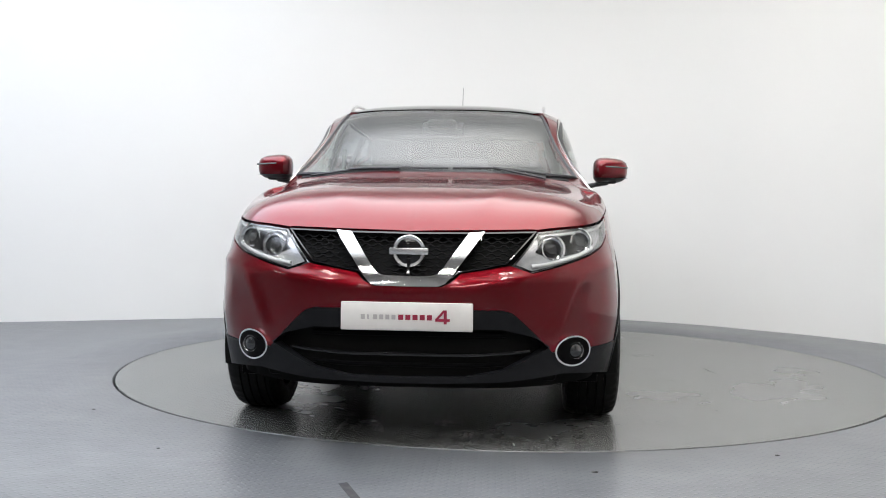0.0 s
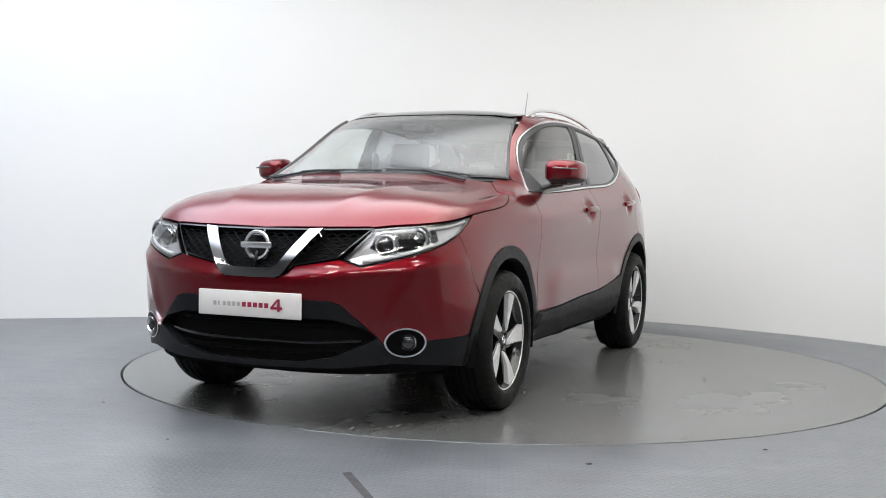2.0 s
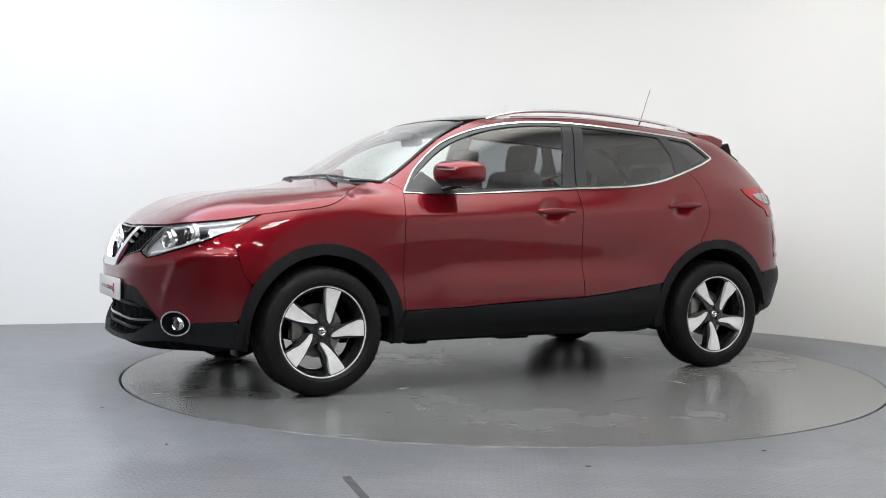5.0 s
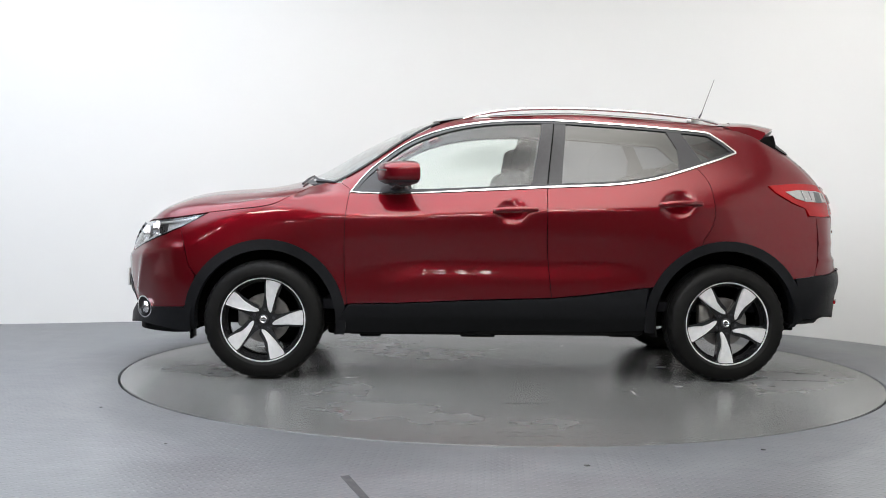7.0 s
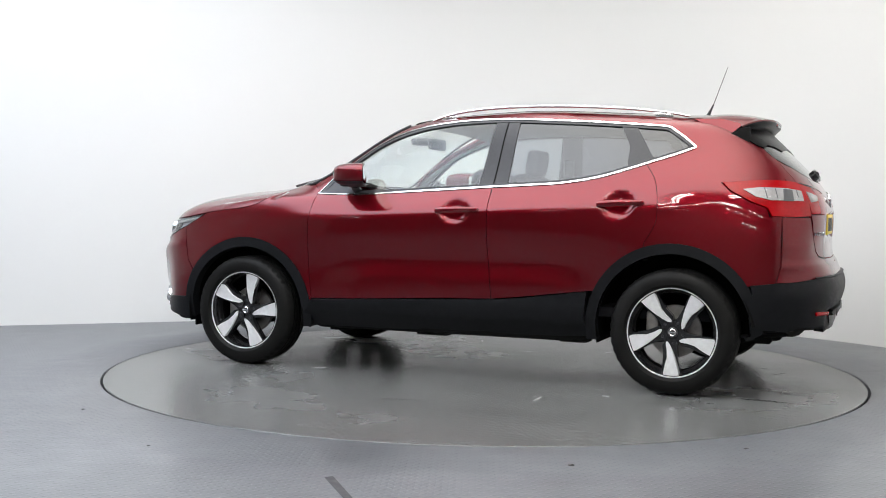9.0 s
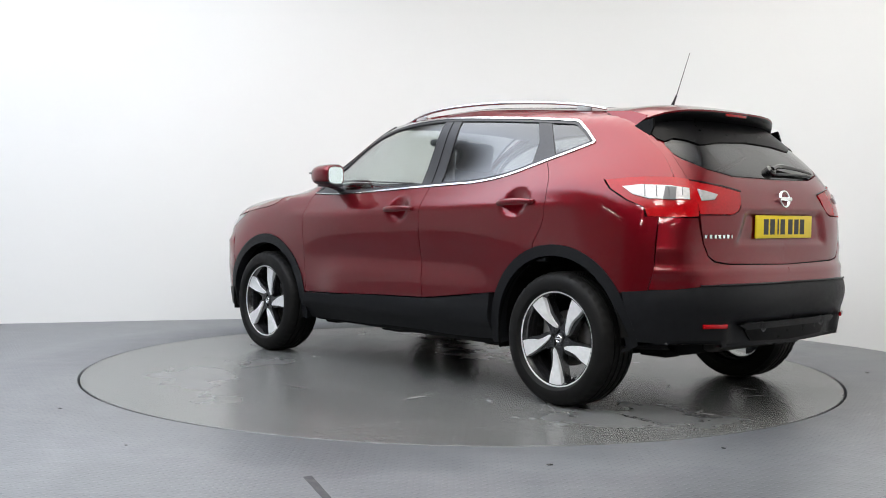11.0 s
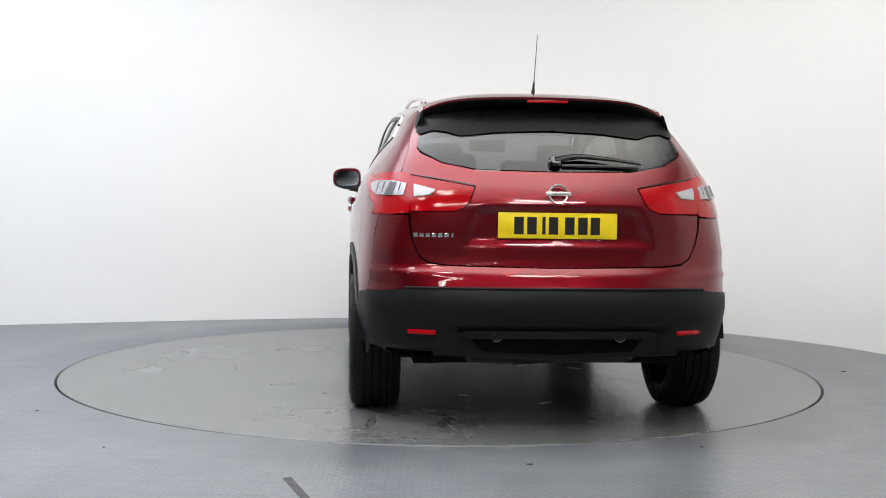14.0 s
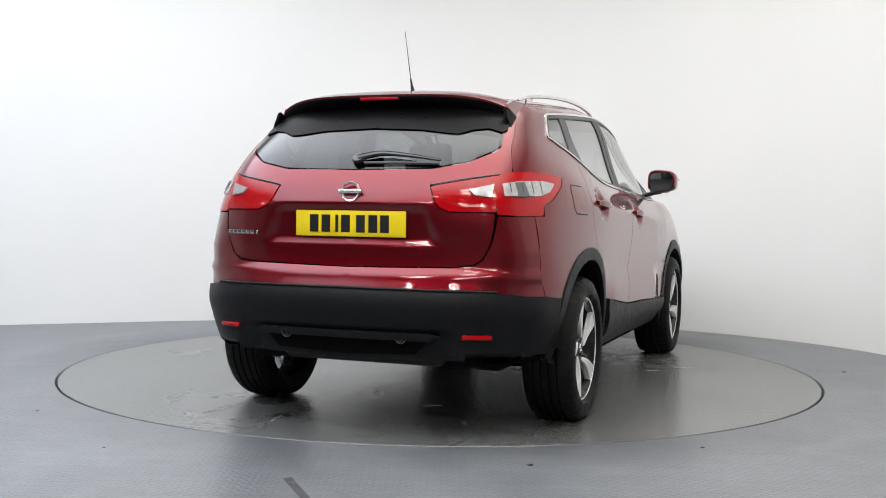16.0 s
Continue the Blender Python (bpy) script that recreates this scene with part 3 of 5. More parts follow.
def near(P, poly):
    """Distance of each point from the outline."""
    d = np.full(len(P), 9.0)
    n = len(poly)
    for i in range(n):
        a, b = np.array(poly[i]), np.array(poly[(i + 1) % n])
        ab = b - a
        t = np.clip(((P - a) @ ab) / max(ab @ ab, 1e-12), 0, 1)
        d = np.minimum(d, np.linalg.norm(P - a - t[:, None] * ab, axis=1))
    return d


def inset(poly, g):
    """The outline drawn in by g (its points in order)."""
    n = len(poly)
    area = sum(poly[i][0] * poly[(i + 1) % n][1] - poly[(i + 1) % n][0] * poly[i][1] for i in range(n))
    s = 1 if area > 0 else -1
    out = []
    for i in range(n):
        p0, p1, p2 = (Vector(poly[(i + k) % n]) for k in (-1, 0, 1))
        d1, d2 = (p1 - p0).normalized(), (p2 - p1).normalized()
        n1, n2 = Vector((-d1.y, d1.x)) * s, Vector((-d2.y, d2.x)) * s
        m = n1 + n2
        k = g / max(0.5 * m.length_squared, 0.25)
        out.append(tuple(p1 + m * k))
    return out


def panel(name, view, pts, material, parent, off=0.0, depth=0.018, gap=0.0022, h=0.03, hole=None, label="", mirror=True, shift=None, smooth_outline=False, round_edge=0.004, only=None):
    """A pressed panel cut from the skin: outline in a flat view, an edge turned inwards, and its mirror image on the right side."""
    poly = flat(view, pts)
    if smooth_outline:
        poly = [tuple(p) for p in cspline(poly, 5, True)]
    keep_axis = [i for i, p in enumerate(pts) if len(p) == 3 and abs(p[1]) < 1e-6] if not smooth_outline else []
    if gap:
        drawn = inset(poly, gap)
        poly = [poly[i] if i in keep_axis else drawn[i] for i in range(len(poly))]
    loops = [poly] + ([flat(view, hole)] if hole else [])
    on_axis = set()
    V2, E2 = [], []
    for lp in loops:
        start = len(V2)
        n = len(lp)
        for i in range(n):
            a, b = Vector(lp[i]), Vector(lp[(i + 1) % n])
            k = max(1, int((b - a).length / h + 0.5))
            if lp is poly and i in keep_axis and (i + 1) % n in keep_axis:
                on_axis |= set(range(len(V2), len(V2) + k)) | {start if i == n - 1 else len(V2) + k}
            V2 += [a.lerp(b, j / k) for j in range(k)]
        m = len(V2) - start
        E2 += [(start + i, start + (i + 1) % m) for i in range(m)]
    A = np.array(loops[0])
    lo, hi = A.min(0), A.max(0)
    gx, gy = np.meshgrid(np.arange(lo[0] + h * 0.5, hi[0], h), np.arange(lo[1] + h * 0.5, hi[1], h))
    P = np.c_[gx.ravel(), gy.ravel()]
    if len(P):
        ok = inside(P, loops[0]) & (near(P, loops[0]) > h * 0.4)
        if hole:
            ok &= ~inside(P, loops[1]) & (near(P, loops[1]) > h * 0.4)
        V2 += [Vector(p) for p in P[ok]]
    vs, _, fs, *_ = geometry.delaunay_2d_cdt(V2, E2, [], 0, 1e-6)
    cen = np.array([np.mean([vs[i] for i in f], axis=0) for f in fs])
    ok = inside(cen, loops[0])
    if hole:
        ok &= ~inside(cen, loops[1])
    fs = [f for f, k in zip(fs, ok) if k]
    used = sorted({i for f in fs for i in f})
    idx = {v: i for i, v in enumerate(used)}
    P3, N3 = [], []
    for i in used:
        loc, n = skin_hit(vs[i], view)
        if i in on_axis:
            if view in "DE":
                loc, n = skin_hit((0.0, vs[i][1]), "F" if view == "D" else "R")
            loc.y = n.y = 0.0
        o = off + (shift(loc) if shift else 0.0)
        P3.append(loc + n * o)
        N3.append(n)
    fs = [tuple(idx[i] for i in f) for f in fs]
    out = []
    for i, f in enumerate(fs):
        a, b, c = (P3[k] for k in f)
        out.append(f if (b - a).cross(c - a).dot(N3[f[0]] + N3[f[1]] + N3[f[2]]) > 0 else f[::-1])
    fs = out
    if shift:
        acc = [Vector((0, 0, 0)) for _ in P3]
        for f in fs:
            fn = (P3[f[1]] - P3[f[0]]).cross(P3[f[2]] - P3[f[0]])
            for k in f:
                acc[k] += fn
        N3 = [(Vector((a.x, 0, a.z)) if abs(p.y) < 1e-4 and keep_axis else a).normalized() if a.length else n for a, n, p in zip(acc, N3, P3)]
    count = {}
    for f in fs:
        for k in range(3):
            e = (f[k], f[(k + 1) % 3])
            count[tuple(sorted(e))] = None if tuple(sorted(e)) in count else e
    rim = [e for e in count.values() if e and not (abs(P3[e[0]].y) < 1e-3 and abs(P3[e[1]].y) < 1e-3)]
    nv = len(P3)
    down = {}
    verts = list(P3)
    for a, b in rim:
        for k in (a, b):
            if k not in down:
                down[k] = len(verts)
                verts.append(P3[k] - N3[k] * depth)
    faces = list(fs) + [(b, a, down[a], down[b]) for a, b in rim]
    def sided(side):
        vv = [(v.x, v.y * side, v.z) for v in verts]
        ff = faces if side == 1 else [f[::-1] for f in faces]
        ln = []
        for f in ff:
            if len(f) == 3:
                ln += [(N3[k].x, N3[k].y * side, N3[k].z) for k in f]
            else:
                a, b, c = (Vector(vv[k]) for k in f[:3])
                ln += [tuple((b - a).cross(c - a).normalized())] * 4
        return vv, ff, ln

    sets = [sided(k) for k in ((1, -1) if mirror else (1,)) if not only or k == only]
    if keep_axis and len(sets) == 2:      # one piece across the middle
        (v1, f1, l1), (v2, f2, l2) = sets
        sets = [(v1 + v2, list(f1) + [tuple(k + len(v1) for k in f) for f in f2], l1 + l2)]
    made = []
    for vv, ff, ln in sets:
        me = bpy.data.meshes.new(name)
        me.from_pydata(vv, [], ff)
        me.materials.append(material)
        me.shade_smooth()
        me.normals_split_custom_set(ln)
        ob = new(name, me)
        ob.parent = parent
        if label:
            ob["label"] = label
        made.append(ob)
    return made


def arc(cx, cz, r, a0, a1, n=14):
    return [(cx + r * math.cos(radians(a0 + (a1 - a0) * i / n)), cz + r * math.sin(radians(a0 + (a1 - a0) * i / n))) for i in range(n + 1)]


def curve2(*p, n=5):
    return [tuple(v) for v in cspline([tuple(q) for q in p], n)]


AX = 1.323                                  # half wheelbase
FA, RA = (1.314, 0.335, 0.455), (-1.314, 0.345, 0.462)   # arch centres and outer radii

# outline runs shared by neighbouring panels (side view, x and z)
WAIST_F = curve2((.845, 1.06), (.60, 1.056), (.21, 1.072), (-.285, 1.10))
WAIST_R = curve2((-.285, 1.10), (-.46, 1.108), (-.70, 1.122), (-.92, 1.158), (-1.155, 1.228))
DLO_TIP = [(-1.155, 1.228), (-1.30, 1.275), (-1.405, 1.315), (-1.408, 1.328), (-1.34, 1.385), (-1.265, 1.437), (-1.235, 1.447)]
DLO_TOP = curve2((-1.235, 1.447), (-1.04, 1.463), (-.75, 1.483), (-.35, 1.503), (-.10, 1.500), (.06, 1.488), (.22, 1.463), (.38, 1.418), (.54, 1.345), (.70, 1.225), (.775, 1.152), (.845, 1.06))
DOOR_FRONT = curve2((.852, .43), (.868, .62), (.868, .86), (.858, .98), (.845, 1.06))
DOOR_SPLIT = curve2((-.285, 1.10), (-.28, .95), (-.283, .75), (-.31, .475))
DOOR_BACK = curve2((-1.155, 1.228), (-1.215, 1.14), (-1.238, 1.0), (-1.225, .90), (-1.165, .798))
BONNET_LINE = curve2((1.66, .936), (1.50, .956), (1.36, .972), (1.26, .996), (1.17, 1.045), (1.06, 1.10))


def deg(c, x, z):
    return math.degrees(math.atan2(z - c[1], x - c[0]))


LAMP_TOP = [(2.07, .53, .878), (2.02, .60, .888), (1.92, .72, .900), (1.80, .78, .913), (1.66, .81, .936)]


def crease(d, up, down):
    """1 on the line, falling to 0 at the distance up above it and down below it."""
    return max(0.0, 1 - (d / up if d > 0 else -d / down)) ** 2


def smooth01(v):
    v = min(max(v, 0.0), 1.0)
    return v * v * (3 - 2 * v)


def shoulder(p):
    """The sharp shoulder line along wing, doors and rear quarter."""
    z = float(np.interp(p.x, (-1.3, -1.1, -.6, .04, .85, 1.2), (1.0, .998, .98, .946, .928, .93)))
    return .0065 * crease(p.z - z, .055, .075) * smooth01((1.15 - p.x) / .3) * smooth01((p.x + 1.55) / .35)


def nose_form(p):
    """Ledge below grille and lamps, and the folded cheek above the fog lamp."""
    z = float(np.interp(p.y, (0, .2, .45, .62, .82), (.640, .650, .682, .695, .735)))
    y = .60 + (p.z - .47) * .42
    return (.013 * crease(p.z - z, .055, .13) * smooth01((p.x - 1.72) / .12)
            + .012 * crease(p.y - y, .11, .07) * smooth01((p.z - .43) / .06) * smooth01((.74 - p.z) / .08))


def bonnet_form(p):
    """Two soft ridges that spread from the grille to the windscreen pillars."""
    y = .27 + (2.05 - p.x) * .30
    return .008 * crease(p.y - y, .14, .26) * smooth01((2.08 - p.x) / .22) * smooth01((p.x - 1.05) / .6)


def tail_form(p):
    return .010 * crease(p.z - .703, .03, .06) * smooth01((p.z - .64) / .03) + .006 * crease(p.z - .80, .10, .10) * smooth01((p.y - .60) / .08)


def build_body(car):
    S = lambda *a, **k: panel(a[0], "S", *a[1:], parent=car, **k)
    # --- outer panels ---
    front = [skin_hit((y, .870 + .02 * y), "F")[0] for y in np.linspace(0, .50, 9)] + [skin_hit(p, "D")[0] for p in cspline(flat("D", LAMP_TOP), 5)]
    side = [skin_hit(p, "S")[0] for p in BONNET_LINE[1:]]
    bonnet = [(p.x, p.y, 0) for p in front + side] + [(1.06, .68, 0), (1.095, .55, 0), (1.135, .35, 0), (1.155, .15, 0), (1.158, 0.0, 0)]
    bonnet[0] = (bonnet[0][0], 0.0, 0)
    panel("bonnet", "T", bonnet, PAINT, car, label="glossy red bonnet skin", h=0.025, gap=0.0018, shift=bonnet_form)
    a_end = deg(FA, .862, .42)
    S("front_wing", [(1.655, .928), (1.72, .892), (1.80, .85), (1.782, .79), (1.745, .64)] + arc(*FA, deg(FA, 1.705, .585), a_end if a_end > 90 else a_end + 360, 22) + DOOR_FRONT + [(.845, 1.085), (.90, 1.118), (.99, 1.118)] + BONNET_LINE[::-1][:-1], PAINT, h=0.02, gap=0.0012, shift=shoulder, label="red front wing")
    def handle_bowl(hx, hz):
        def f(p):
            e = min(max(1.25 - math.hypot((p.x - hx) / 0.075, (p.z - hz) / 0.058), 0) / 0.5, 1)
            k = min(max((.69 - p.z) / .13, 0), 1) * smooth01((.86 - p.x) / .45) * smooth01((p.x + .98) / .4)
            return -0.02 * e * e * (3 - 2 * e) + .020 * k * k * (3 - 2 * k) + shoulder(p) * (1 - e)
        return f
    S("front_door", WAIST_F + DOOR_SPLIT[1:] + curve2((-.31, .475), (.1, .462), (.52, .442), (.852, .43))[1:-1] + DOOR_FRONT[:-1], PAINT, h=0.022, shift=handle_bowl(-.085, .968), label="red front door skin")
    b0, b1 = deg(RA, -1.165, .798), deg(RA, -.885, .545)
    S("rear_door", WAIST_R + DOOR_BACK[1:-1] + arc(*RA, b0, b1, 12) + curve2((-.885, .54), (-.7, .52), (-.5, .495), (-.31, .475))[1:] + DOOR_SPLIT[::-1][1:-1], PAINT, h=0.022, shift=handle_bowl(-1.03, 1.012), label="red rear door skin")
    tail_lower = [(-1.60, 1.085), (-1.70, 1.03), (-1.785, 1.0), (-1.80, .955), (-1.86, .955)]
    S("body_side", [(.90, 1.118), (.845, 1.085)] + DLO_TOP[::-1] + DLO_TIP[::-1][1:] + DOOR_BACK[1:-1] + arc(*RA, b0, deg(RA, -1.715, .60), 14) + [(-1.84, .612), (-1.862, .70), (-1.86, .955)] + tail_lower[::-1][1:] + [(-1.555, 1.13)]
      + curve2((-1.70, 1.142), (-1.80, 1.145), (-1.87, 1.13)) + curve2((-1.86, 1.16), (-1.79, 1.245), (-1.70, 1.315), (-1.60, 1.385), (-1.48, 1.445), (-1.38, 1.482))
      + curve2((-1.2, 1.505), (-.9, 1.53), (-.5, 1.542), (-.1, 1.535), (.12, 1.522), (.27, 1.493), (.42, 1.432), (.58, 1.345), (.74, 1.243), (.86, 1.155)), PAINT, gap=0.0008, h=0.022, shift=shoulder, label="red body side with pillars and rear quarter")
    S("pillar_trim", [(.86, 1.10)] + DLO_TOP[::-1] + [(-1.25, 1.44), (-1.40, 1.325), (-1.40, 1.31), (-1.16, 1.225), (-1.3, 1.15), (-1.7, 1.15), (-1.80, 1.20), (-1.60, 1.37), (-1.38, 1.465), (-.9, 1.512), (-.5, 1.525), (-.1, 1.518), (.12, 1.50), (.27, 1.475), (.42, 1.415), (.58, 1.33), (.74, 1.23), (.85, 1.15)],
      TRIM_GREY, off=-0.024, gap=0, depth=0.002, label="pale grey cabin pillar lining")
    # --- roof ---
    panel("roof", "T", [(.16, .50, 0), (.02, .575, 0), (-.2, .60, 0), (-.6, .60, 0), (-1.0, .58, 0), (-1.3, .55, 0), (-1.42, .50, 0), (-1.50, .40, 0), (-1.54, .2, 0), (-1.55, 0.0, 0),
                            (-1.06, 0.0, 0), (-1.06, .46, 0), (-.6, .495, 0), (-.2, .50, 0), (.02, .49, 0)], PAINT, car, label="red roof skin", off=0.001, gap=0.0)
    panel("roof_glass", "T", [(.375, 0.0, 0), (.365, .30, 0), (.33, .50, 0), (.24, .535, 0), (.10, .52, 0), (-.2, .505, 0), (-.6, .50, 0), (-1.07, .465, 0), (-1.07, 0.0, 0)], GLOSS_BLACK, car, off=0.003, gap=0, label="dark panoramic roof glass")
    # --- glass ---
    ws = [(1.135, 0.0, 0), (1.115, .34, 0), (1.05, .56, 0), (.955, .70, 0), (.90, .705, 0), (.76, .655, 0), (.62, .608, 0), (.46, .57, 0), (.34, .545, 0), (.365, .48, 0), (.385, .30, 0), (.392, 0.0, 0)]
    panel("windscreen", "T", ws, SCREEN_GLASS, car, off=0.001, gap=0, depth=0.004, label="clear laminated windscreen")
    # black seal round the windscreen
    seal = [tuple(p[:2]) for p in ws[2:9]]
    S_ = cspline([(a, b, 0) for a, b in seal], 4)
    bm = bmesh.new()
    path = [skin_hit((p.x, p.y), "T") for p in S_]
    tube(bm, [l + n * 0.004 for l, n in path], [0.008] * len(path), 6)
    pair(part("windscreen_seal", bm, SATIN_BLACK, car, "black rubber seal"), car)
    S("front_side_window", [(.80, 1.082), (.60, 1.076), (.21, 1.092), (-.20, 1.118), (-.268, 1.482), (-.10, 1.478), (.06, 1.466), (.22, 1.441), (.37, 1.398), (.53, 1.325), (.685, 1.207), (.755, 1.138)], GLASS, off=-0.006, depth=0.004, gap=0, label="clear side glass")
    S("rear_side_window", [(-.365, 1.122), (-.46, 1.128), (-.70, 1.142), (-.91, 1.178), (-1.06, 1.222), (-1.06, 1.33), (-1.0, 1.446), (-.75, 1.462), (-.40, 1.480)], PRIVACY, off=-0.006, depth=0.004, gap=0, label="tinted privacy glass")
    S("quarter_window", [(-1.18, 1.258), (-1.30, 1.298), (-1.372, 1.322), (-1.33, 1.362), (-1.245, 1.424), (-1.08, 1.440)], PRIVACY, off=-0.006, depth=0.004, gap=0, label="small tinted quarter glass")
    S("door_pillar_trim", [(-.197, 1.115), (-.37, 1.12), (-.405, 1.487), (-.265, 1.489)], SATIN_BLACK, off=-0.001, gap=0, label="black door pillar cover")
    S("rear_pillar_trim", [(-1.052, 1.217), (-1.19, 1.262), (-1.075, 1.446), (-.99, 1.452), (-1.052, 1.333)], SATIN_BLACK, off=-0.001, gap=0, label="black rear pillar cover")
    S("mirror_sail", [(.812, 1.078), (.60, 1.072), (.60, 1.105), (.70, 1.185), (.757, 1.135)], SATIN_BLACK, off=-0.002, gap=0, label="black mirror mount")
    # chrome surround of the side windows
    ring_o = [p for p in WAIST_F[:-1]] + WAIST_R[:-1] + DLO_TIP[:-1] + DLO_TOP[:-1]
    panel("window_chrome", "S", ring_o, SATIN_CHROME, car, off=0.005, gap=0.001, hole=[a if p[0] < .15 else tuple(Vector(a).lerp(Vector(b), min(1, (p[0] - .15) / .25))) for p, a, b in zip(ring_o, inset(ring_o, 0.0105), inset(ring_o, 0.0045))], depth=0.008, label="bright window surround", h=0.04)
    panel("window_seal", "S", inset(ring_o, .008), SATIN_BLACK, car, off=0.001, gap=0, hole=inset(ring_o, .024), depth=.014, label="black rubber window seal", h=0.04)
    S("door_gap", [(-.283, 1.108), (-.290, 1.108), (-.340, 1.492), (-.333, 1.492)], DARK, off=.0005, gap=0, depth=.001, label="dark gap between the doors")
    # --- nose ---
    hl_low = [(2.14, .39, .738), (2.12, .48, .706), (2.08, .58, .728), (1.98, .70, .768), (1.88, .775, .810), (1.80, .815, .85)]
    bump_low = [tuple(skin_hit((1.775, .405), "S")[0]), (1.90, .79, .398), (2.00, .68, .392), (2.09, .585, .385), (2.12, .52, .45), (2.165, .41, .548), (2.17, .36, .560), (2.21, 0, .566)]
    panel("front_bumper", "D", [(2.21, 0, .652), (2.20, .13, .652), (2.185, .155, .672), (2.175, .19, .705)] + hl_low[:-1] + [tuple(skin_hit(p, "S")[0]) for p in [(1.80, .85), (1.782, .79), (1.745, .64), (1.707, .583)] + arc(*FA, deg(FA, 1.707, .583), deg(FA, 1.772, .42), 5)[1:]] + bump_low, PAINT, car, h=0.016, gap=0.0008, shift=nose_form, label="red front bumper skin")
    mouth = [(2.17, 0, .288), (2.17, .2, .293), (2.14, .36, .322), (2.10, .47, .372), (2.07, .545, .408), (2.10, .48, .448), (2.17, .37, .482), (2.20, 0, .486)]
    panel("front_bumper_lower", "D", [(2.21, 0, .566)] + bump_low[::-1][1:] + [(1.765, .87, .33), (1.755, .84, .262), (1.9, .77, .282), (2.04, .60, .296), (2.13, .35, .272), (2.15, 0, .264)] + mouth, PLASTIC, car, gap=0.001, depth=0.05, off=0.004, label="black grained lower bumper")
    # --- tail ---
    gl = [(0.0, 1.15), (.35, 1.157), (.50, 1.187), (.585, 1.235), (.605, 1.262), (.598, 1.30), (.57, 1.345), (.5, 1.38), (0.0, 1.42)]
    panel("rear_screen", "R", [(-1.9, a, b) for a, b in gl], REAR_GLASS, car, off=0.0, gap=0, depth=0.006, label="tinted rear screen")

    def recess(p):
        w = 0.345 + max(0, min(1, (0.98 - p.z) / 0.15)) * 0.06
        f = smooth01((w - abs(p.y)) / 0.06 + 0.5) * smooth01((p.z - 0.820) / 0.028) * smooth01((0.986 - p.z) / 0.016)
        return -0.018 * f + .007 * crease(p.z - .990, .08, .03) * smooth01((.56 - p.y) / .12)
    hatch = [(0.0, 1.146), (.35, 1.153), (.50, 1.183), (.59, 1.23), (.612, 1.262), (.628, 1.20), (.637, 1.128), (.36, 1.078), (.385, 1.015), (.41, .985), (.455, .968), (.643, .966), (.64, .90), (.628, .835), (.60, .775), (.56, .748), (.48, .737), (0.0, .728)]
    panel("tailgate", "R", [(-2.0, a, b) for a, b in hatch], PAINT, car, shift=recess, h=0.018, label="red tailgate skin with number plate recess")
    edge = [skin_hit(p, "S")[0] for p in [(-1.875, 1.135)] + curve2((-1.86, 1.16), (-1.79, 1.245), (-1.70, 1.315), (-1.60, 1.385), (-1.48, 1.445))]
    panel("tailgate_pillar", "R", [(p.y, p.z) for p in edge] + [(.49, 1.40), (.56, 1.345), (.59, 1.30), (.603, 1.264), (.620, 1.20), (.629, 1.13)], PAINT, car, gap=0.0, off=-0.0012, h=0.02, label="red side frame of the tailgate")
    low = [tuple(skin_hit((-1.718, .60), "S")[0]), tuple(skin_hit((-1.84, .612), "S")[0]), (-1.97, .79, .618), (-2.06, .70, .632), (-2.12, .6, .645), (-2.15, .35, .645), (-2.155, 0, .645)]
    panel("rear_bumper", "E", low[2:] + [(-2.065, 0, .724), (-2.05, .48, .733), (-2.03, .565, .744), (-2.02, .605, .772), (-2.01, .633, .833), (-2.0, .646, .90), (-1.99, .648, .952), (-1.93, .735, .952)] + [tuple(skin_hit(p, "S")[0]) for p in [(-1.86, .953), (-1.862, .70), (-1.842, .613)]], PAINT, car, h=0.015, gap=0.0008, shift=tail_form, label="red rear bumper skin")
    panel("rear_bumper_lower", "E", low + [(-2.14, 0, .335), (-2.13, .35, .34), (-2.09, .60, .346), (-1.99, .745, .350), (-1.88, .815, .362), (-1.765, .86, .365), (-1.78, .875, .43), (-1.755, .875, .52)], PLASTIC, car, off=0.005, gap=0.001, depth=0.05, h=.02, shift=lambda p: .010 * math.sin(math.pi * min(max((.645 - p.z) / .16, 0), 1)) * min(max((-1.80 - p.x) / .1, 0), 1) - .034 * smooth01((.474 - p.z) / .022) * smooth01((.54 - p.y) / .09), label="black grained rear bumper")
    # --- cladding ---
    for c, r1, nm, e0, e1 in ((FA, .398, "front_arch_trim", -8, 192), (RA, .408, "rear_arch_trim", -14, 190)):
        S(nm, arc(c[0], c[1], c[2] + .002, e0, e1, 30) + arc(c[0], c[1], r1, e1, e0, 30), PLASTIC, off=0.006, depth=0.06, gap=0, label="black wheel arch trim")
    S("sill_trim", [(.845, .425), (.52, .438), (.1, .458), (-.31, .471), (-.5, .49), (-.7, .515), (-.862, .538), (-.845, .40), (-.86, .285), (-.7, .275), (0, .262), (.86, .255), (.90, .34)], PLASTIC, off=0.020, gap=0, depth=0.05, h=.02, label="black sill trim", shift=lambda p: .006 * math.sin(math.pi * min(max((p.z - .37) / .12, 0), 1)) - .5 * max(0, .365 - p.z))


def pair(ob, parent):
    """The mirror image of a part on the right side."""
    me = ob.data.copy()
    me.transform(Matrix.Diagonal((1, -1, 1, 1)))
    me.flip_normals()
    o = new(ob.name.split(".")[0], me)
    o.parent = parent
    if "label" in ob:
        o["label"] = ob["label"]
    return o


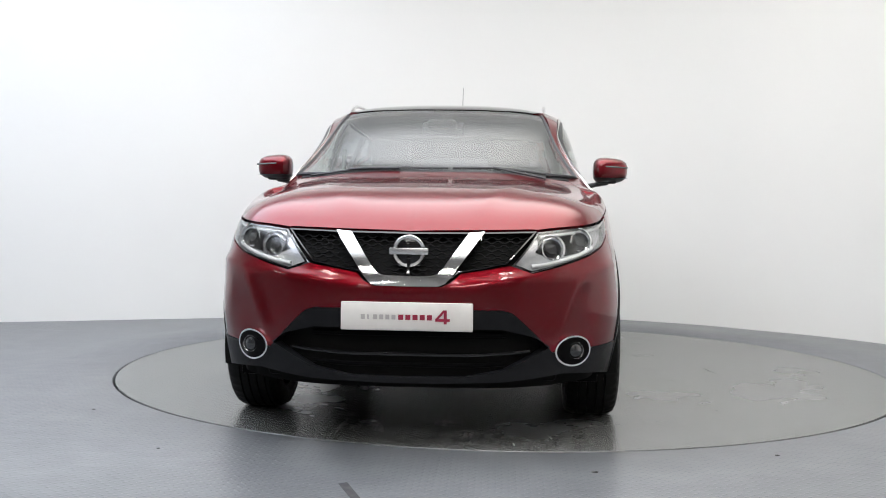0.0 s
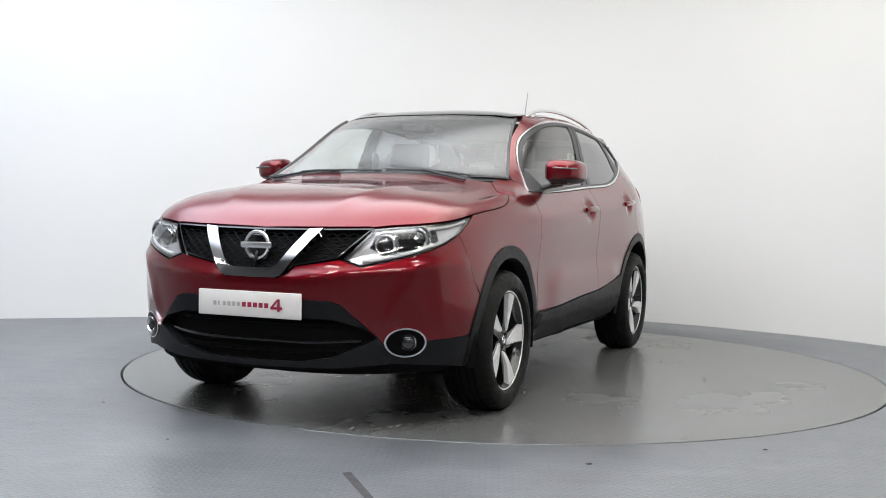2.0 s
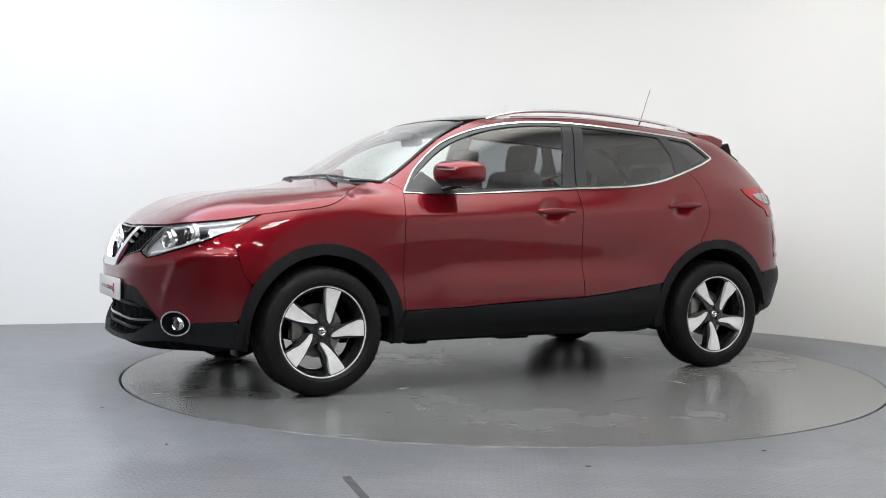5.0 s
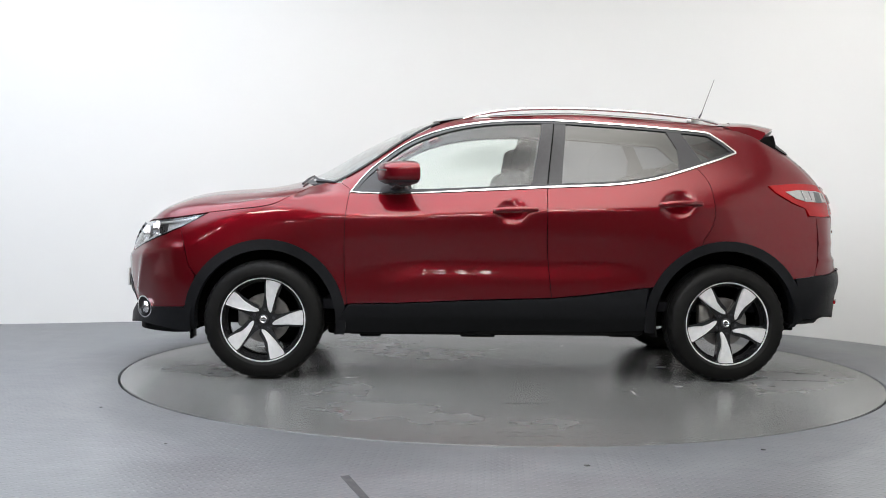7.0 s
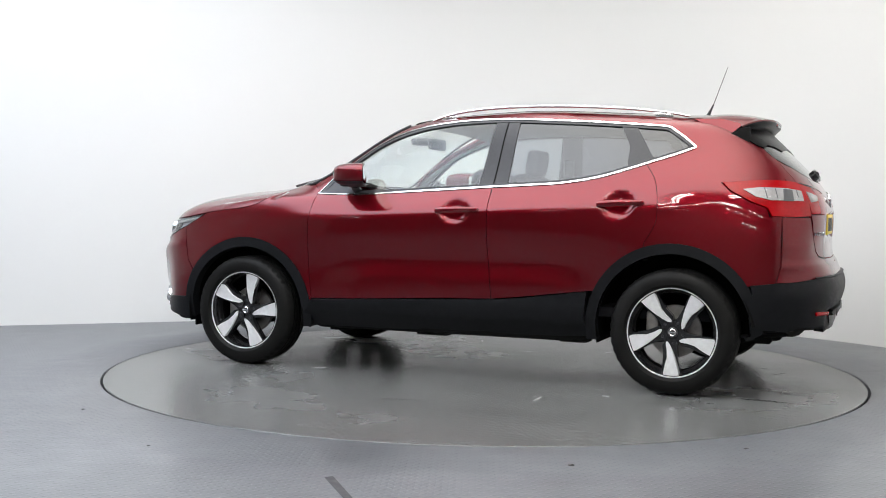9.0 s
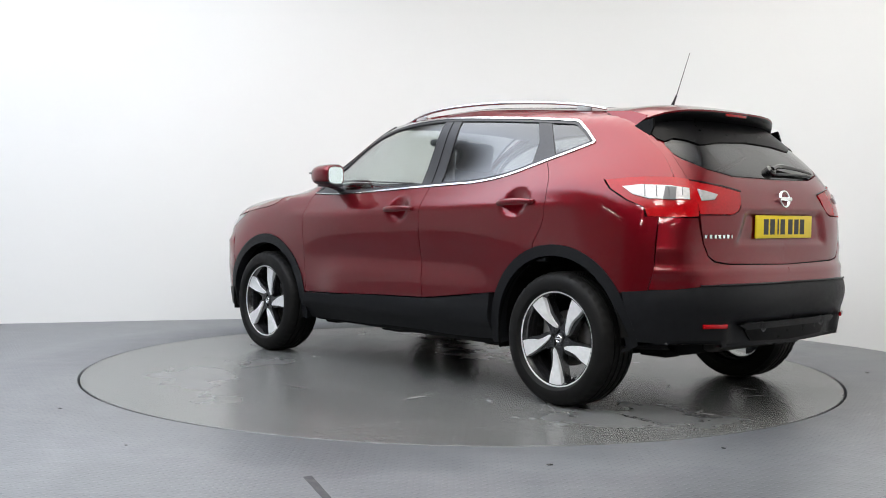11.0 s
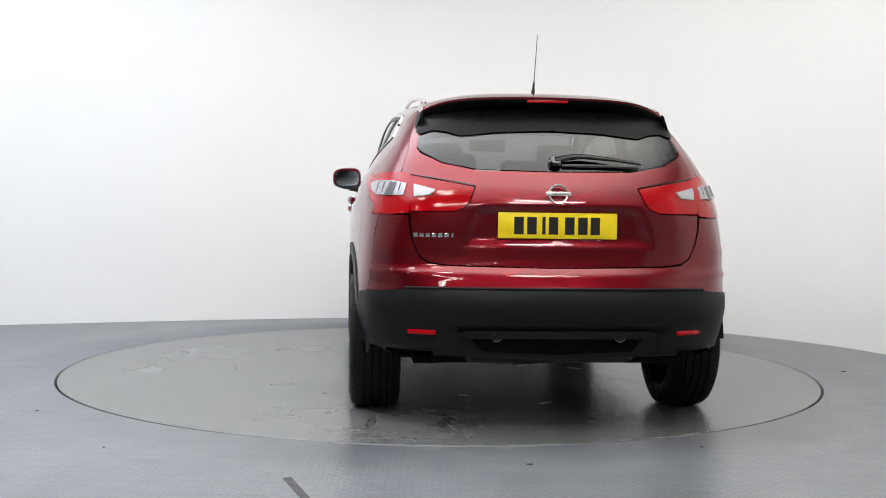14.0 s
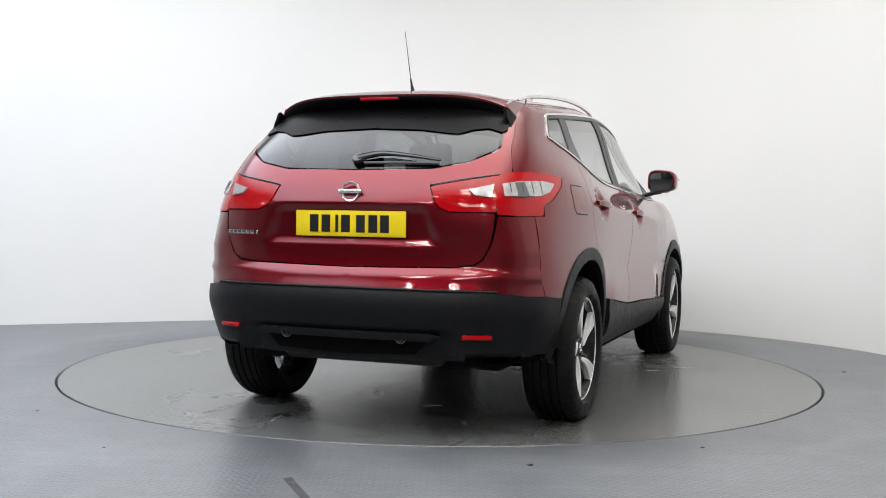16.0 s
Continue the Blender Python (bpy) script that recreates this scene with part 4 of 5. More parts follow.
# ---- smaller parts of the car ----
def on_skin(p, view, off=0.0):
    l, n = skin_hit(p, view)
    return l + n * off


def inner_shell(car):
    """The dark inner body behind the panels, open at the wheels."""
    off = SKIN - SKIN_N * 0.055
    verts, faces = [], []
    for side in (1, -1):
        base = len(verts)
        verts += [(p[0], p[1] * side, p[2]) for p in off.reshape(-1, 3)]
        for i in range(0, NU - 1, 2):
            for j in range(0, 58, 2):
                ids = (i, j), (min(i + 2, NU - 1), j), (min(i + 2, NU - 1), j + 2), (i, j + 2)
                c = np.mean([SKIN[a] for a in ids], axis=0)
                if min(math.hypot(c[0] - AX, c[2] - 0.335), math.hypot(c[0] + AX, c[2] - 0.335)) < 0.45 and abs(c[1]) > 0.6:
                    continue
                if c[0] < -1.55 and c[2] < .41:
                    continue
                f = tuple(base + a * NV + b for a, b in ids)
                faces.append(f if side == 1 else f[::-1])
    mesh_ob("inner_body", verts, faces, DARK, car, "dark inner body", smooth=True)
    # headliner under the roof
    off = SKIN - SKIN_N * 0.035
    verts, faces = [], []
    for side in (1, -1):
        base = len(verts)
        verts += [(p[0], p[1] * side, p[2]) for p in off.reshape(-1, 3)]
        for i in range(0, NU - 1, 4):
            for j in range(85, 108, 2):
                ids = (i, j), (min(i + 4, NU - 1), j), (min(i + 4, NU - 1), j + 2), (i, j + 2)
                f = tuple(base + a * NV + b for a, b in ids)
                faces.append(f if side == -1 else f[::-1])
    mesh_ob("headliner", verts, faces, LINER, car, "pale grey headliner", smooth=True)


def underbody(car):
    bm = bmesh.new()
    box(bm, (0.0, 0, 0.30), (1.72, 1.62, 0.10), 0.03)
    box(bm, (0.05, 0, 0.325), (3.8, 1.06, 0.09), 0.03)
    box(bm, (1.90, 0, 0.285), (0.30, 1.20, 0.05), 0.02)
    box(bm, (0.75, 0, 0.225), (0.5, 0.6, 0.06), 0.02)
    part("underbody", bm, DARK, car, "dark underbody tray")
    bm = bmesh.new()
    lathe(bm, [(0, -.38), (.07, -.38), (.085, -.36), (.085, .36), (.07, .38), (0, .38)], 18, "y", (-1.88, 0, .375))
    part("silencer", bm, DARK_STEEL, car, "dark rusty exhaust silencer")
    for x in (AX, -AX):
        bm = bmesh.new()
        tube(bm, [(x - .05, -.68, .29), (x - .05, 0, .26), (x - .05, .68, .29)], [.045, .05, .045], 10)
        part("axle_beam", bm, DARK, car)
        for s in (1, -1):
            bm = bmesh.new()
            lathe(bm, [(.02, .46), (.40, .47), (.43, .50), (.435, .80), (.41, .87)], 28, "y", (x, 0, .34), radians(-12), radians(192 if x > 0 else 174))
            bm.verts.ensure_lookup_table()
            if s < 0:
                bmesh.ops.scale(bm, vec=(1, -1, 1), verts=bm.verts[:])
            part("wheel_housing", bm, DARK, car, "dark wheel housing")
            bm = bmesh.new()
            box(bm, (x - .40 if x < 0 else x + .42, .72 * s, .250 if x > 0 else .360), (.014, .13, .07 if x > 0 else .05), .004)
            part("mud_deflector", bm, SHADE_BLACK, car, "black mud deflector")
    for x, y, z, sx in ((.72, .7, .25, .12), (.1, .7, .252, .2), (-.75, .68, .255, .16), (-1.72, .55, .29, .16)):
        for s in (1, -1):
            bm = bmesh.new()
            box(bm, (x, y * s, z), (sx, .12, .035), .008)
            part("jacking_bracket", bm, DARK, car)


def build_wheel(m, parent, phase):
    """Diamond-cut five-spoke wheel; its outer face looks along y."""
    w = new("wheel")
    w.parent = parent
    w.matrix_local = m
    w["label"] = "two-tone five-spoke alloy wheel"
    R, B = 0.337, 0.237
    bm = bmesh.new()
    prof = [(.232, -.19), (.26, -.205), (.30, -.205), (.322, -.195), (.330, -.175)]
    for g in (-.145, -.108, -.071, -.034):
        prof += [(R, g - .016), (R, g - .006 + .002), (R - .009, g - .003), (R - .009, g + .003), (R, g + .004 + .002)]
    prof += [(R, -.012), (.331, .006), (.320, .022), (.300, .033), (.275, .037), (.255, .034), (.243, .024), (.237, .010)]
    lathe(bm, prof, 132, "y")
    for v in bm.verts:      # shoulder blocks
        r = math.hypot(v.co.x, v.co.z)
        if (-.014 < v.co.y < .012 or v.co.y < -.17) and r > .325:
            k = int(math.degrees(math.atan2(v.co.z, v.co.x)) % 360 / (360 / 132) + .5)
            if k % 3 == 0:
                v.co.x *= 0.982
                v.co.z *= 0.982
    part("tyre", bm, RUBBER, w, "black road tyre with tread grooves", angle=28)
    bm = bmesh.new()
    lathe(bm, [(.237, -.19), (.222, -.17), (.205, -.12), (.205, -.03), (.222, .0), (.228, .012), (.233, .012)], 72, "y")
    part("rim_barrel", bm, RIM_BLACK, w, "black rim barrel")
    bm = bmesh.new()
    lathe(bm, [(.231, .009), (.2335, .015), (.2395, .015), (.2415, .008), (.236, .0)], 72, "y")
    part("rim_lip", bm, MACHINED, w, "bright machined rim lip")
    bm = bmesh.new()
    lathe(bm, [(0, -.02), (.05, -.018), (.062, -.03), (.066, -.08), (0, -.08)], 32, "y")
    part("hub", bm, RIM_BLACK, w, "black hub")
    bm = bmesh.new()
    lathe(bm, [(0, -.006), (.022, -.006), (.027, -.010), (.028, -.02)], 24, "y")
    part("centre_cap", bm, SATIN_BLACK, w, "dark centre cap")
    bm = bmesh.new()
    lathe(bm, [(.013, -.006), (.0165, -.003), (.020, -.006)], 24, "y")
    box(bm, (0, -.004, 0), (.044, .004, .008), .001)
    part("cap_badge", bm, CHROME, w, "small chrome ring badge")
    bm = bmesh.new()
    lathe(bm, [(.06, -.085), (.14, -.085), (.142, -.09), (.142, -.108), (.06, -.11)], 48, "y")
    part("brake_disc", bm, STEEL, w, "bare steel brake disc")
    bm = bmesh.new()
    box(bm, (.115, -.085, .03), (.07, .07, .15), .015)
    part("brake_caliper", bm, STEEL, w)
    # spoke blades: (outward, sideways) outline, sideways to the tail
    blade = [(.234, -.043), (.236, -.015), (.233, .018), (.226, .043), (.18, .036), (.135, .024), (.095, .026), (.058, .033), (.047, .027), (.062, .012), (.092, -.002), (.14, -.020), (.19, -.034)]
    under = [(.232, -.052), (.235, .0), (.226, .055), (.17, .050), (.12, .046), (.07, .052), (.04, .035), (.03, -.01), (.05, -.03), (.08, -.024), (.13, -.030), (.18, -.042)]
    for k in range(5):
        a = radians(phase + 72 * k)
        ca, sa = math.cos(a), math.sin(a)

        def put(u, s, y):
            # outward u along the spoke, s towards the tail (-x)
            return (-(u * sa + s * ca), y, u * ca - s * sa)
        bm = bmesh.new()
        top = [bm.verts.new(put(u, s, .012 - .010 * (1 - u / .236) ** 1.0 - .012 * max(0, .12 - u) / .1)) for u, s in blade]
        low = [bm.verts.new(put(u * 1.0, s * 1.1, -.016)) for u, s in blade]
        bm.faces.new(top)
        for i in range(len(top)):
            j = (i + 1) % len(top)
            bm.faces.new((top[i], low[i], low[j], top[j]))
        bmesh.ops.triangulate(bm, faces=[f for f in bm.faces if len(f.verts) > 4])
        bmesh.ops.recalc_face_normals(bm, faces=bm.faces[:])
        part("spoke_face", bm, MACHINED, w, "diamond-cut spoke face", angle=30)
        bm = bmesh.new()
        prism(bm, [put(u, s, -.055) for u, s in under], (0, .045, 0))
        part("spoke", bm, RIM_BLACK, w, "black spoke back", angle=30)
        bm = bmesh.new()
        n = put(.057, -.006, -.012)
        lathe(bm, [(0, .004), (.007, .004), (.009, 0), (.009, -.01)], 8, "y", n)
        part("wheel_nut", bm, SATIN_BLACK, w)
    return w


def badge(car, c, d, r, bar, label):
    """Ring with a bar across, facing along d."""
    rot = Vector(d).to_track_quat("Z", "Y").to_matrix().to_4x4()
    m = Matrix.Translation(c) @ rot
    bm = bmesh.new()
    lathe(bm, [(r * .76, 0), (r * .80, .008), (r * .95, .010), (r, .004), (r, 0)], 48, "z")
    bmesh.ops.transform(bm, matrix=m, verts=bm.verts[:])
    part("badge_ring", bm, BADGE_CHROME, car, label)
    bm = bmesh.new()
    # local x lies across the car
    ax = m.to_3x3() @ Vector((1, 0, 0))
    across = (bar, r * .40, .012) if abs(ax.y) > .5 else (r * .40, bar, .012)
    box(bm, (0, 0, .010), across, .003)
    bmesh.ops.transform(bm, matrix=m, verts=bm.verts[:])
    part("badge_bar", bm, BADGE_CHROME, car, "chrome badge bar")


def front_details(car):
    # headlamps
    hl = [(2.07, .53, .874), (2.135, .395, .740), (2.12, .48, .709), (2.08, .58, .731), (1.98, .70, .771), (1.88, .775, .813), (1.80, .815, .853), (1.72, .82, .895)] + [(p[0], p[1], p[2] - .004) for p in LAMP_TOP[:0:-1]]
    inner = inset(flat("D", hl), 0.008)
    panel("headlamp_bezel", "D", hl, GLOSS_BLACK, car, hole=inner, off=-0.002, depth=0.03, gap=0.003, label="black headlamp rim")
    panel("headlamp_bowl", "D", hl, LAMP_GREY, car, off=-0.028, depth=0.01, gap=0.002, label="grey headlamp housing")
    panel("headlamp_lens", "D", hl, LENS, car, off=0.001, depth=0.002, gap=0.004, label="clear headlamp cover")
    for p, r, nm in (((.705, .848), .044, "dipped_beam"), ((.580, .818), .047, "main_beam")):
        l, n = skin_hit(p, "F")
        d = Vector((1, .22, .02)).normalized()
        m = Matrix.Translation(l - n * .040) @ d.to_track_quat("Z", "Y").to_matrix().to_4x4()
        bm = bmesh.new()
        lathe(bm, [(r * .62, .012), (r * .72, .022), (r * .80, .034), (r * .92, .036), (r * .98, .026), (r * 1.0, .010), (r * 1.25, .022), (r * 1.28, .0)], 40, "z")
        bmesh.ops.transform(bm, matrix=m, verts=bm.verts[:])
        a = part(nm + "_ring", bm, CHROME, car, "chrome lamp ring")
        pair(a, car)
        bm = bmesh.new()
        lathe(bm, [(0, .034), (r * .25, .031), (r * .45, .024), (r * .60, .012), (r * .66, .0)], 32, "z")
        bmesh.ops.transform(bm, matrix=m, verts=bm.verts[:])
        a = part(nm + "_lens", bm, mat_projector, car, "dark glass projector lens")
        pair(a, car)
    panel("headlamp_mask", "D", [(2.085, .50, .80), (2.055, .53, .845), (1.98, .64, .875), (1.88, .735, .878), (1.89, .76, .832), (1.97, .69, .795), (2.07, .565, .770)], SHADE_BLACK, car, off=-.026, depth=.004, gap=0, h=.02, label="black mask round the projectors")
    # bright reflector wings and daylight strips in the lamp
    for nm, run, rad, mt in (("daylight_strip", [(1.70, .80, .915), (1.82, .765, .893), (1.93, .70, .882), (2.02, .59, .87), (2.065, .53, .860)], .0075, CLEAR_LENS_BACK),
                             ("lower_lamp_strip", [(2.10, .47, .738), (2.075, .56, .748), (2.0, .67, .778), (1.92, .73, .812)], .008, CLEAR_LENS_BACK)):
        bm = bmesh.new()
        pts = cspline(flat("D", run), 5)
        tube(bm, [on_skin(p, "D", -.016) for p in pts], [rad] * len(pts), 8)
        pair(part(nm, bm, mt, car, "pale light guide"), car)
    for nm, pg, mt in (("lamp_reflector", [(2.11, .43, .758), (2.09, .515, .80), (2.06, .53, .77), (2.09, .50, .738)], CLEAR_LENS_BACK),
                       ("indicator_reflector", [(1.70, .80, .908), (1.86, .75, .888), (1.89, .76, .835), (1.80, .80, .865)], CLEAR_LENS_BACK)):
        panel(nm, "D", pg, mt, car, off=-.03, depth=.015, gap=0, h=.02, label="bright lamp reflector")
    # grille
    gr = [(0, .868), (.30, .872), (.515, .878), (.395, .745), (.30, .725), (.20, .708), (.17, .68), (.14, .655), (0, .655)]
    panel("grille_backing", "F", [(2.1, a, b) for a, b in gr], DARK, car, off=-.05, depth=.001, gap=0, label="dark grille backing")
    panel("grille_rim", "F", [(2.1, a, b) for a, b in gr], GLOSS_BLACK, car, off=-.004, depth=.05, gap=0.001, hole=inset([(-.001, .868)] + gr[1:-1] + [(-.001, .655)], .007), label="gloss black grille rim")
    poly = inset(gr, .006)
    for k in range(12):
        z0 = .672 + k * .0168
        for s in (1, -1):
            run = []
            for i in range(46):
                y = i * .0125
                z = z0 + (.0042 if (i + 2 * (k % 2)) % 4 < 2 else -.0042)
                if inside(np.array([[y + 1e-4, z]]), poly)[0]:
                    run.append((y, z))
            if len(run) > 3:
                bm = bmesh.new()
                tube(bm, [Vector((1, s, 1)) * on_skin(p, "F", -.022) for p in run], [.0028] * len(run), 4, flat=1.2)
                part("grille_slat", bm, SHADE_BLACK, car)
    panel("grille_v", "F", [(2.1, a, b) for a, b in [(0, .650), (.125, .652), (.15, .662), (.17, .682), (.30, .858), (.237, .852), (.135, .712), (.118, .698), (.095, .691), (0, .689)]], CHROME, car, off=.022, depth=.035, gap=0, h=.02, label="chrome V-shaped grille bar")
    badge(car, on_skin((0, .788), "F", .006), (1, 0, -.02), .066, .156, "chrome ring badge")
    bm = bmesh.new()
    box(bm, on_skin((0, .788), "F", -.012), (.03, .10, .11), .01)
    part("badge_mount", bm, GLOSS_BLACK, car)
    # lower grille
    for z0, rad, mt in ((.375, .005, GLOSS_BLACK), (.455, .006, SHADE_BLACK), (.335, .006, SHADE_BLACK)):
        bm = bmesh.new()
        w = .50 if z0 < .43 and z0 > .35 else .40
        pts = [(y, z0 + .05 * max(0, abs(y) - .25) ** 1.2 * (1.6 if z0 < .43 else 0)) for y in np.linspace(-w, w, 31)]
        tube(bm, [Vector((1, 1 if y >= 0 else -1, 1)) * on_skin((abs(y), z), "F", -.03) for y, z in pts], [rad] * len(pts), 8, flat=1.6)
        part("lower_grille_bar", bm, mt, car, "black lower grille bar")
    bm = bmesh.new()
    for k in range(7):
        box(bm, (2.06, 0, .335 + k * .021), (.01, .72, .004))
    box(bm, (2.04, 0, .40), (.02, .74, .17))
    part("radiator", bm, SHADE_BLACK, car, "dark radiator behind the lower grille")
    # fog lamps
    fc = flat("D", [(2.03, .662, .388)])[0]
    oval = lambda a, b: [(fc[0] + a * math.cos(2 * math.pi * k / 40), fc[1] + b * math.sin(2 * math.pi * k / 40)) for k in range(40)]
    panel("fog_lamp_ring", "D", oval(.091, .064), CHROME, car, hole=oval(.083, .057), off=.012, depth=.03, gap=0, h=.012, label="chrome fog lamp ring")
    panel("fog_lamp_bowl", "D", oval(.083, .057), SHADE_BLACK, car, off=.006, depth=.012, gap=0, h=.02, label="black fog lamp bowl")
    l, n = skin_hit((fc[0] + .012, fc[1]), "D")
    m = Matrix.Translation(l + n * .004) @ Vector((1, .35, 0)).to_track_quat("Z", "Y").to_matrix().to_4x4()
    for nm, prof, mt, lab in (("fog_lamp_lens", [(0, .018), (.014, .016), (.026, .009), (.031, -.012)], mat_projector, "round fog lamp glass"),
                              ("fog_lamp_rim", [(.029, .006), (.033, .012), (.037, .004), (.038, -.015)], SATIN_CHROME, "thin bright lamp rim")):
        bm = bmesh.new()
        lathe(bm, prof, 32, "z")
        bmesh.ops.transform(bm, matrix=m, verts=bm.verts[:])
        pair(part(nm, bm, mt, car, lab), car)
    # plate with pale lettering shown as bars
    px = on_skin((0, .53), "F").x + .016
    bm = bmesh.new()
    box(bm, (px, 0, .534), (.012, .526, .113), .005)
    plate = part("front_plate", bm, WHITE_PLATE, car, "white dealer plate")

    def bar(y0, y1, z0, z1, mt, nm="plate_mark", x=px + .0066, p=plate):
        bm = bmesh.new()
        box(bm, (x, (y0 + y1) / 2, (z0 + z1) / 2), (.0012, abs(y1 - y0), z1 - z0))
        part(nm, bm, mt, p, smooth=False)
    for k in range(6):
        y = -.182 + k * .0245
        bar(y, y + (.008 if k == 1 else .016), .522, .541, INK_GREY)
    for k in range(5):
        y = -.033 + k * .0285
        bar(y, y + .020, .521, .542, INK_RED)
    for pg in ([(.148, .507), (.160, .507), (.160, .562), (.148, .562)], [(.114, .517), (.172, .517), (.172, .528), (.114, .528)], [(.114, .526), (.126, .526), (.158, .562), (.146, .562)]):
        bm = bmesh.new()
        prism(bm, [(px + .0062 + .0002 * len(plate.children), y, z) for y, z in pg], (.0012, 0, 0))
        part("plate_mark", bm, INK_RED, plate, smooth=False)
    # parking sensors and tow cover
    for y, z in ((.60, .50), (.25, .60)):
        l, n = skin_hit((y, z), "F")
        bm = bmesh.new()
        lathe(bm, [(0, .002), (.009, .002), (.011, -.004)], 16, "z")
        bmesh.ops.transform(bm, matrix=Matrix.Translation(l) @ n.to_track_quat("Z", "Y").to_matrix().to_4x4(), verts=bm.verts[:])
        pair(part("parking_sensor", bm, PAINT, car), car)
    # scuttle and wipers
    panel("scuttle_panel", "T", [(1.165, 0, 0), (1.14, .35, 0), (1.09, .56, 0), (1.0, .70, 0), (.955, .70, 0), (1.04, .56, 0), (1.10, .35, 0), (1.12, 0, 0)], SATIN_BLACK, car, off=-.004, gap=0, depth=.01, label="black scuttle panel")
    for run in ([(1.05, -.62), (1.085, -.42), (1.105, -.2), (1.11, .08)], [(1.105, .10), (1.085, .3), (1.04, .52), (.985, .66)]):
        pts = cspline(run, 6)
        bm = bmesh.new()
        tube(bm, [Vector((1, 1 if p.y >= 0 else -1, 1)) * on_skin((p.x, abs(p.y)), "T", .004) for p in pts], [.006] * len(pts), 6)
        wip = part("wiper_blade", bm, SATIN_BLACK, car, "black windscreen wiper")
        a, b = run[1], run[0] if run[0][1] < 0 else run[-1]
        bm = bmesh.new()
        q = [(1.13, a[1] + .26), (1.11, a[1] + .1), (a[0], a[1])]
        tube(bm, [Vector((1, 1 if y >= 0 else -1, 1)) * on_skin((x, abs(y)), "T", .010) for x, y in q], [.008, .007, .005], 6)
        part("wiper_arm", bm, SATIN_BLACK, wip)


def side_details(car):
    # door handles
    for x0, z0, x1, z1 in ((.03, .965, -.225, .974), (-.915, 1.008, -1.165, 1.02)):
        bm = bmesh.new()
        pts, rad = [], []
        for i in range(13):
            f = i / 12
            l, n = skin_hit((x0 + (x1 - x0) * f, z0 + (z1 - z0) * f), "S")
            pts.append(l + n * (.009 + .012 * math.sin(math.pi * f) ** .5))
            rad.append(.0125 * (.6 + .4 * math.sin(math.pi * min(1, f * 1.1 + .05)) ** .5))
        tube(bm, pts, rad, 10, flat=1.45)
        pair(part("door_handle", bm, PAINT, car, "red door handle"), car)
        for f in (.06, .94):
            bm = bmesh.new()
            l, n = skin_hit((x0 + (x1 - x0) * f, z0 + (z1 - z0) * f), "S")
            box(bm, l + n * .008, (.03, .026, .022), .005)
            pair(part("handle_mount", bm, PAINT, car), car)
    # door mirrors
    C = Vector((.575, .918, 1.168))
    secs = [(.095, .045, .030, .0), (.085, .070, .047, .0), (.055, .086, .060, .0), (.01, .093, .067, .0), (-.05, .094, .069, 0), (-.085, .092, .068, 0), (-.10, .086, .062, 0)]
    for nm, zlo, zhi, mt, lab in (("mirror_cap", -.040, 1, PAINT, "red mirror cap"), ("mirror_base", -1, -.036, SATIN_BLACK, "black mirror base")):
        bm = bmesh.new()
        rings = []
        for dx, a, b, _ in secs:
            ring = []
            for k in range(40):
                t = 2 * math.pi * k / 40
                c, s = math.cos(t), math.sin(t)
                y, z = a * abs(c) ** .62 * (1 if c > 0 else -1), b * abs(s) ** .62 * (1 if s > 0 else -1)
                z = z * (1 - .10 * (y / .09)) + .006
                z = max(min(z, zhi), zlo)
                sh = .0 if nm == "mirror_cap" else -.003
                ring.append(bm.verts.new(C + Vector((dx - .10 * (y / .1) * .35 + sh * .1, y, z))))
            rings.append(ring)
        for A, B in zip(rings, rings[1:]):
            for k in range(40):
                bm.faces.new((A[k], A[(k + 1) % 40], B[(k + 1) % 40], B[k]))
        bm.faces.new(rings[0])
        bm.faces.new(rings[-1])
        bmesh.ops.remove_doubles(bm, verts=bm.verts[:], dist=1e-4)
        bmesh.ops.dissolve_degenerate(bm, dist=1e-4, edges=bm.edges[:])
        bmesh.ops.recalc_face_normals(bm, faces=bm.faces[:])
        pair(part(nm, bm, mt, car, lab, angle=50), car)
    bm = bmesh.new()
    tube(bm, [C + Vector((-.03, -.02, -.060)), C + Vector((-.005, -.08, -.072)), C + Vector((.01, -.135, -.085))], [.030, .026, .030], 10, flat=.5)
    box(bm, C + Vector((-.02, -.02, -.056)), (.13, .10, .018), .008)
    pair(part("mirror_arm", bm, SATIN_BLACK, car, "black mirror arm"), car)
    bm = bmesh.new()
    run = [C + Vector((.098 - .035 * (y / .1) - abs(y - .02) ** 2 * 2.2, y, .022 - .004 * y / .1)) for y in np.linspace(-.035, .085, 9)]
    tube(bm, run, [.0045] * 9, 6)
    pair(part("mirror_indicator", bm, INDICATOR, car, "smoked indicator strip"), car)
    bm = bmesh.new()
    pts = []
    for k in range(32):
        t = 2 * math.pi * k / 32
        c, s = math.cos(t), math.sin(t)
        y, z = .076 * abs(c) ** .6 * (1 if c > 0 else -1), .052 * abs(s) ** .6 * (1 if s > 0 else -1) + .006
        pts.append(C + Vector((-.102 - .10 * (y / .1) * .35, y, z)))
    prism(bm, pts, (-.003, 0, 0))
    pair(part("mirror_glass", bm, MIRROR, car, "silver mirror glass", angle=20), car)
    # roof rails
    run = cspline([(.19, .555, 1.508), (.10, .560, 1.535), (-.05, .565, 1.562), (-.30, .568, 1.577), (-.60, .566, 1.576), (-.95, .556, 1.557), (-1.20, .545, 1.530), (-1.34, .535, 1.503)], 6)
    bm = bmesh.new()
    k = len(run)
    tube(bm, run, [.0065 + .0055 * math.sin(math.pi * i / (k - 1)) ** .3 for i in range(k)], 10, flat=.8)
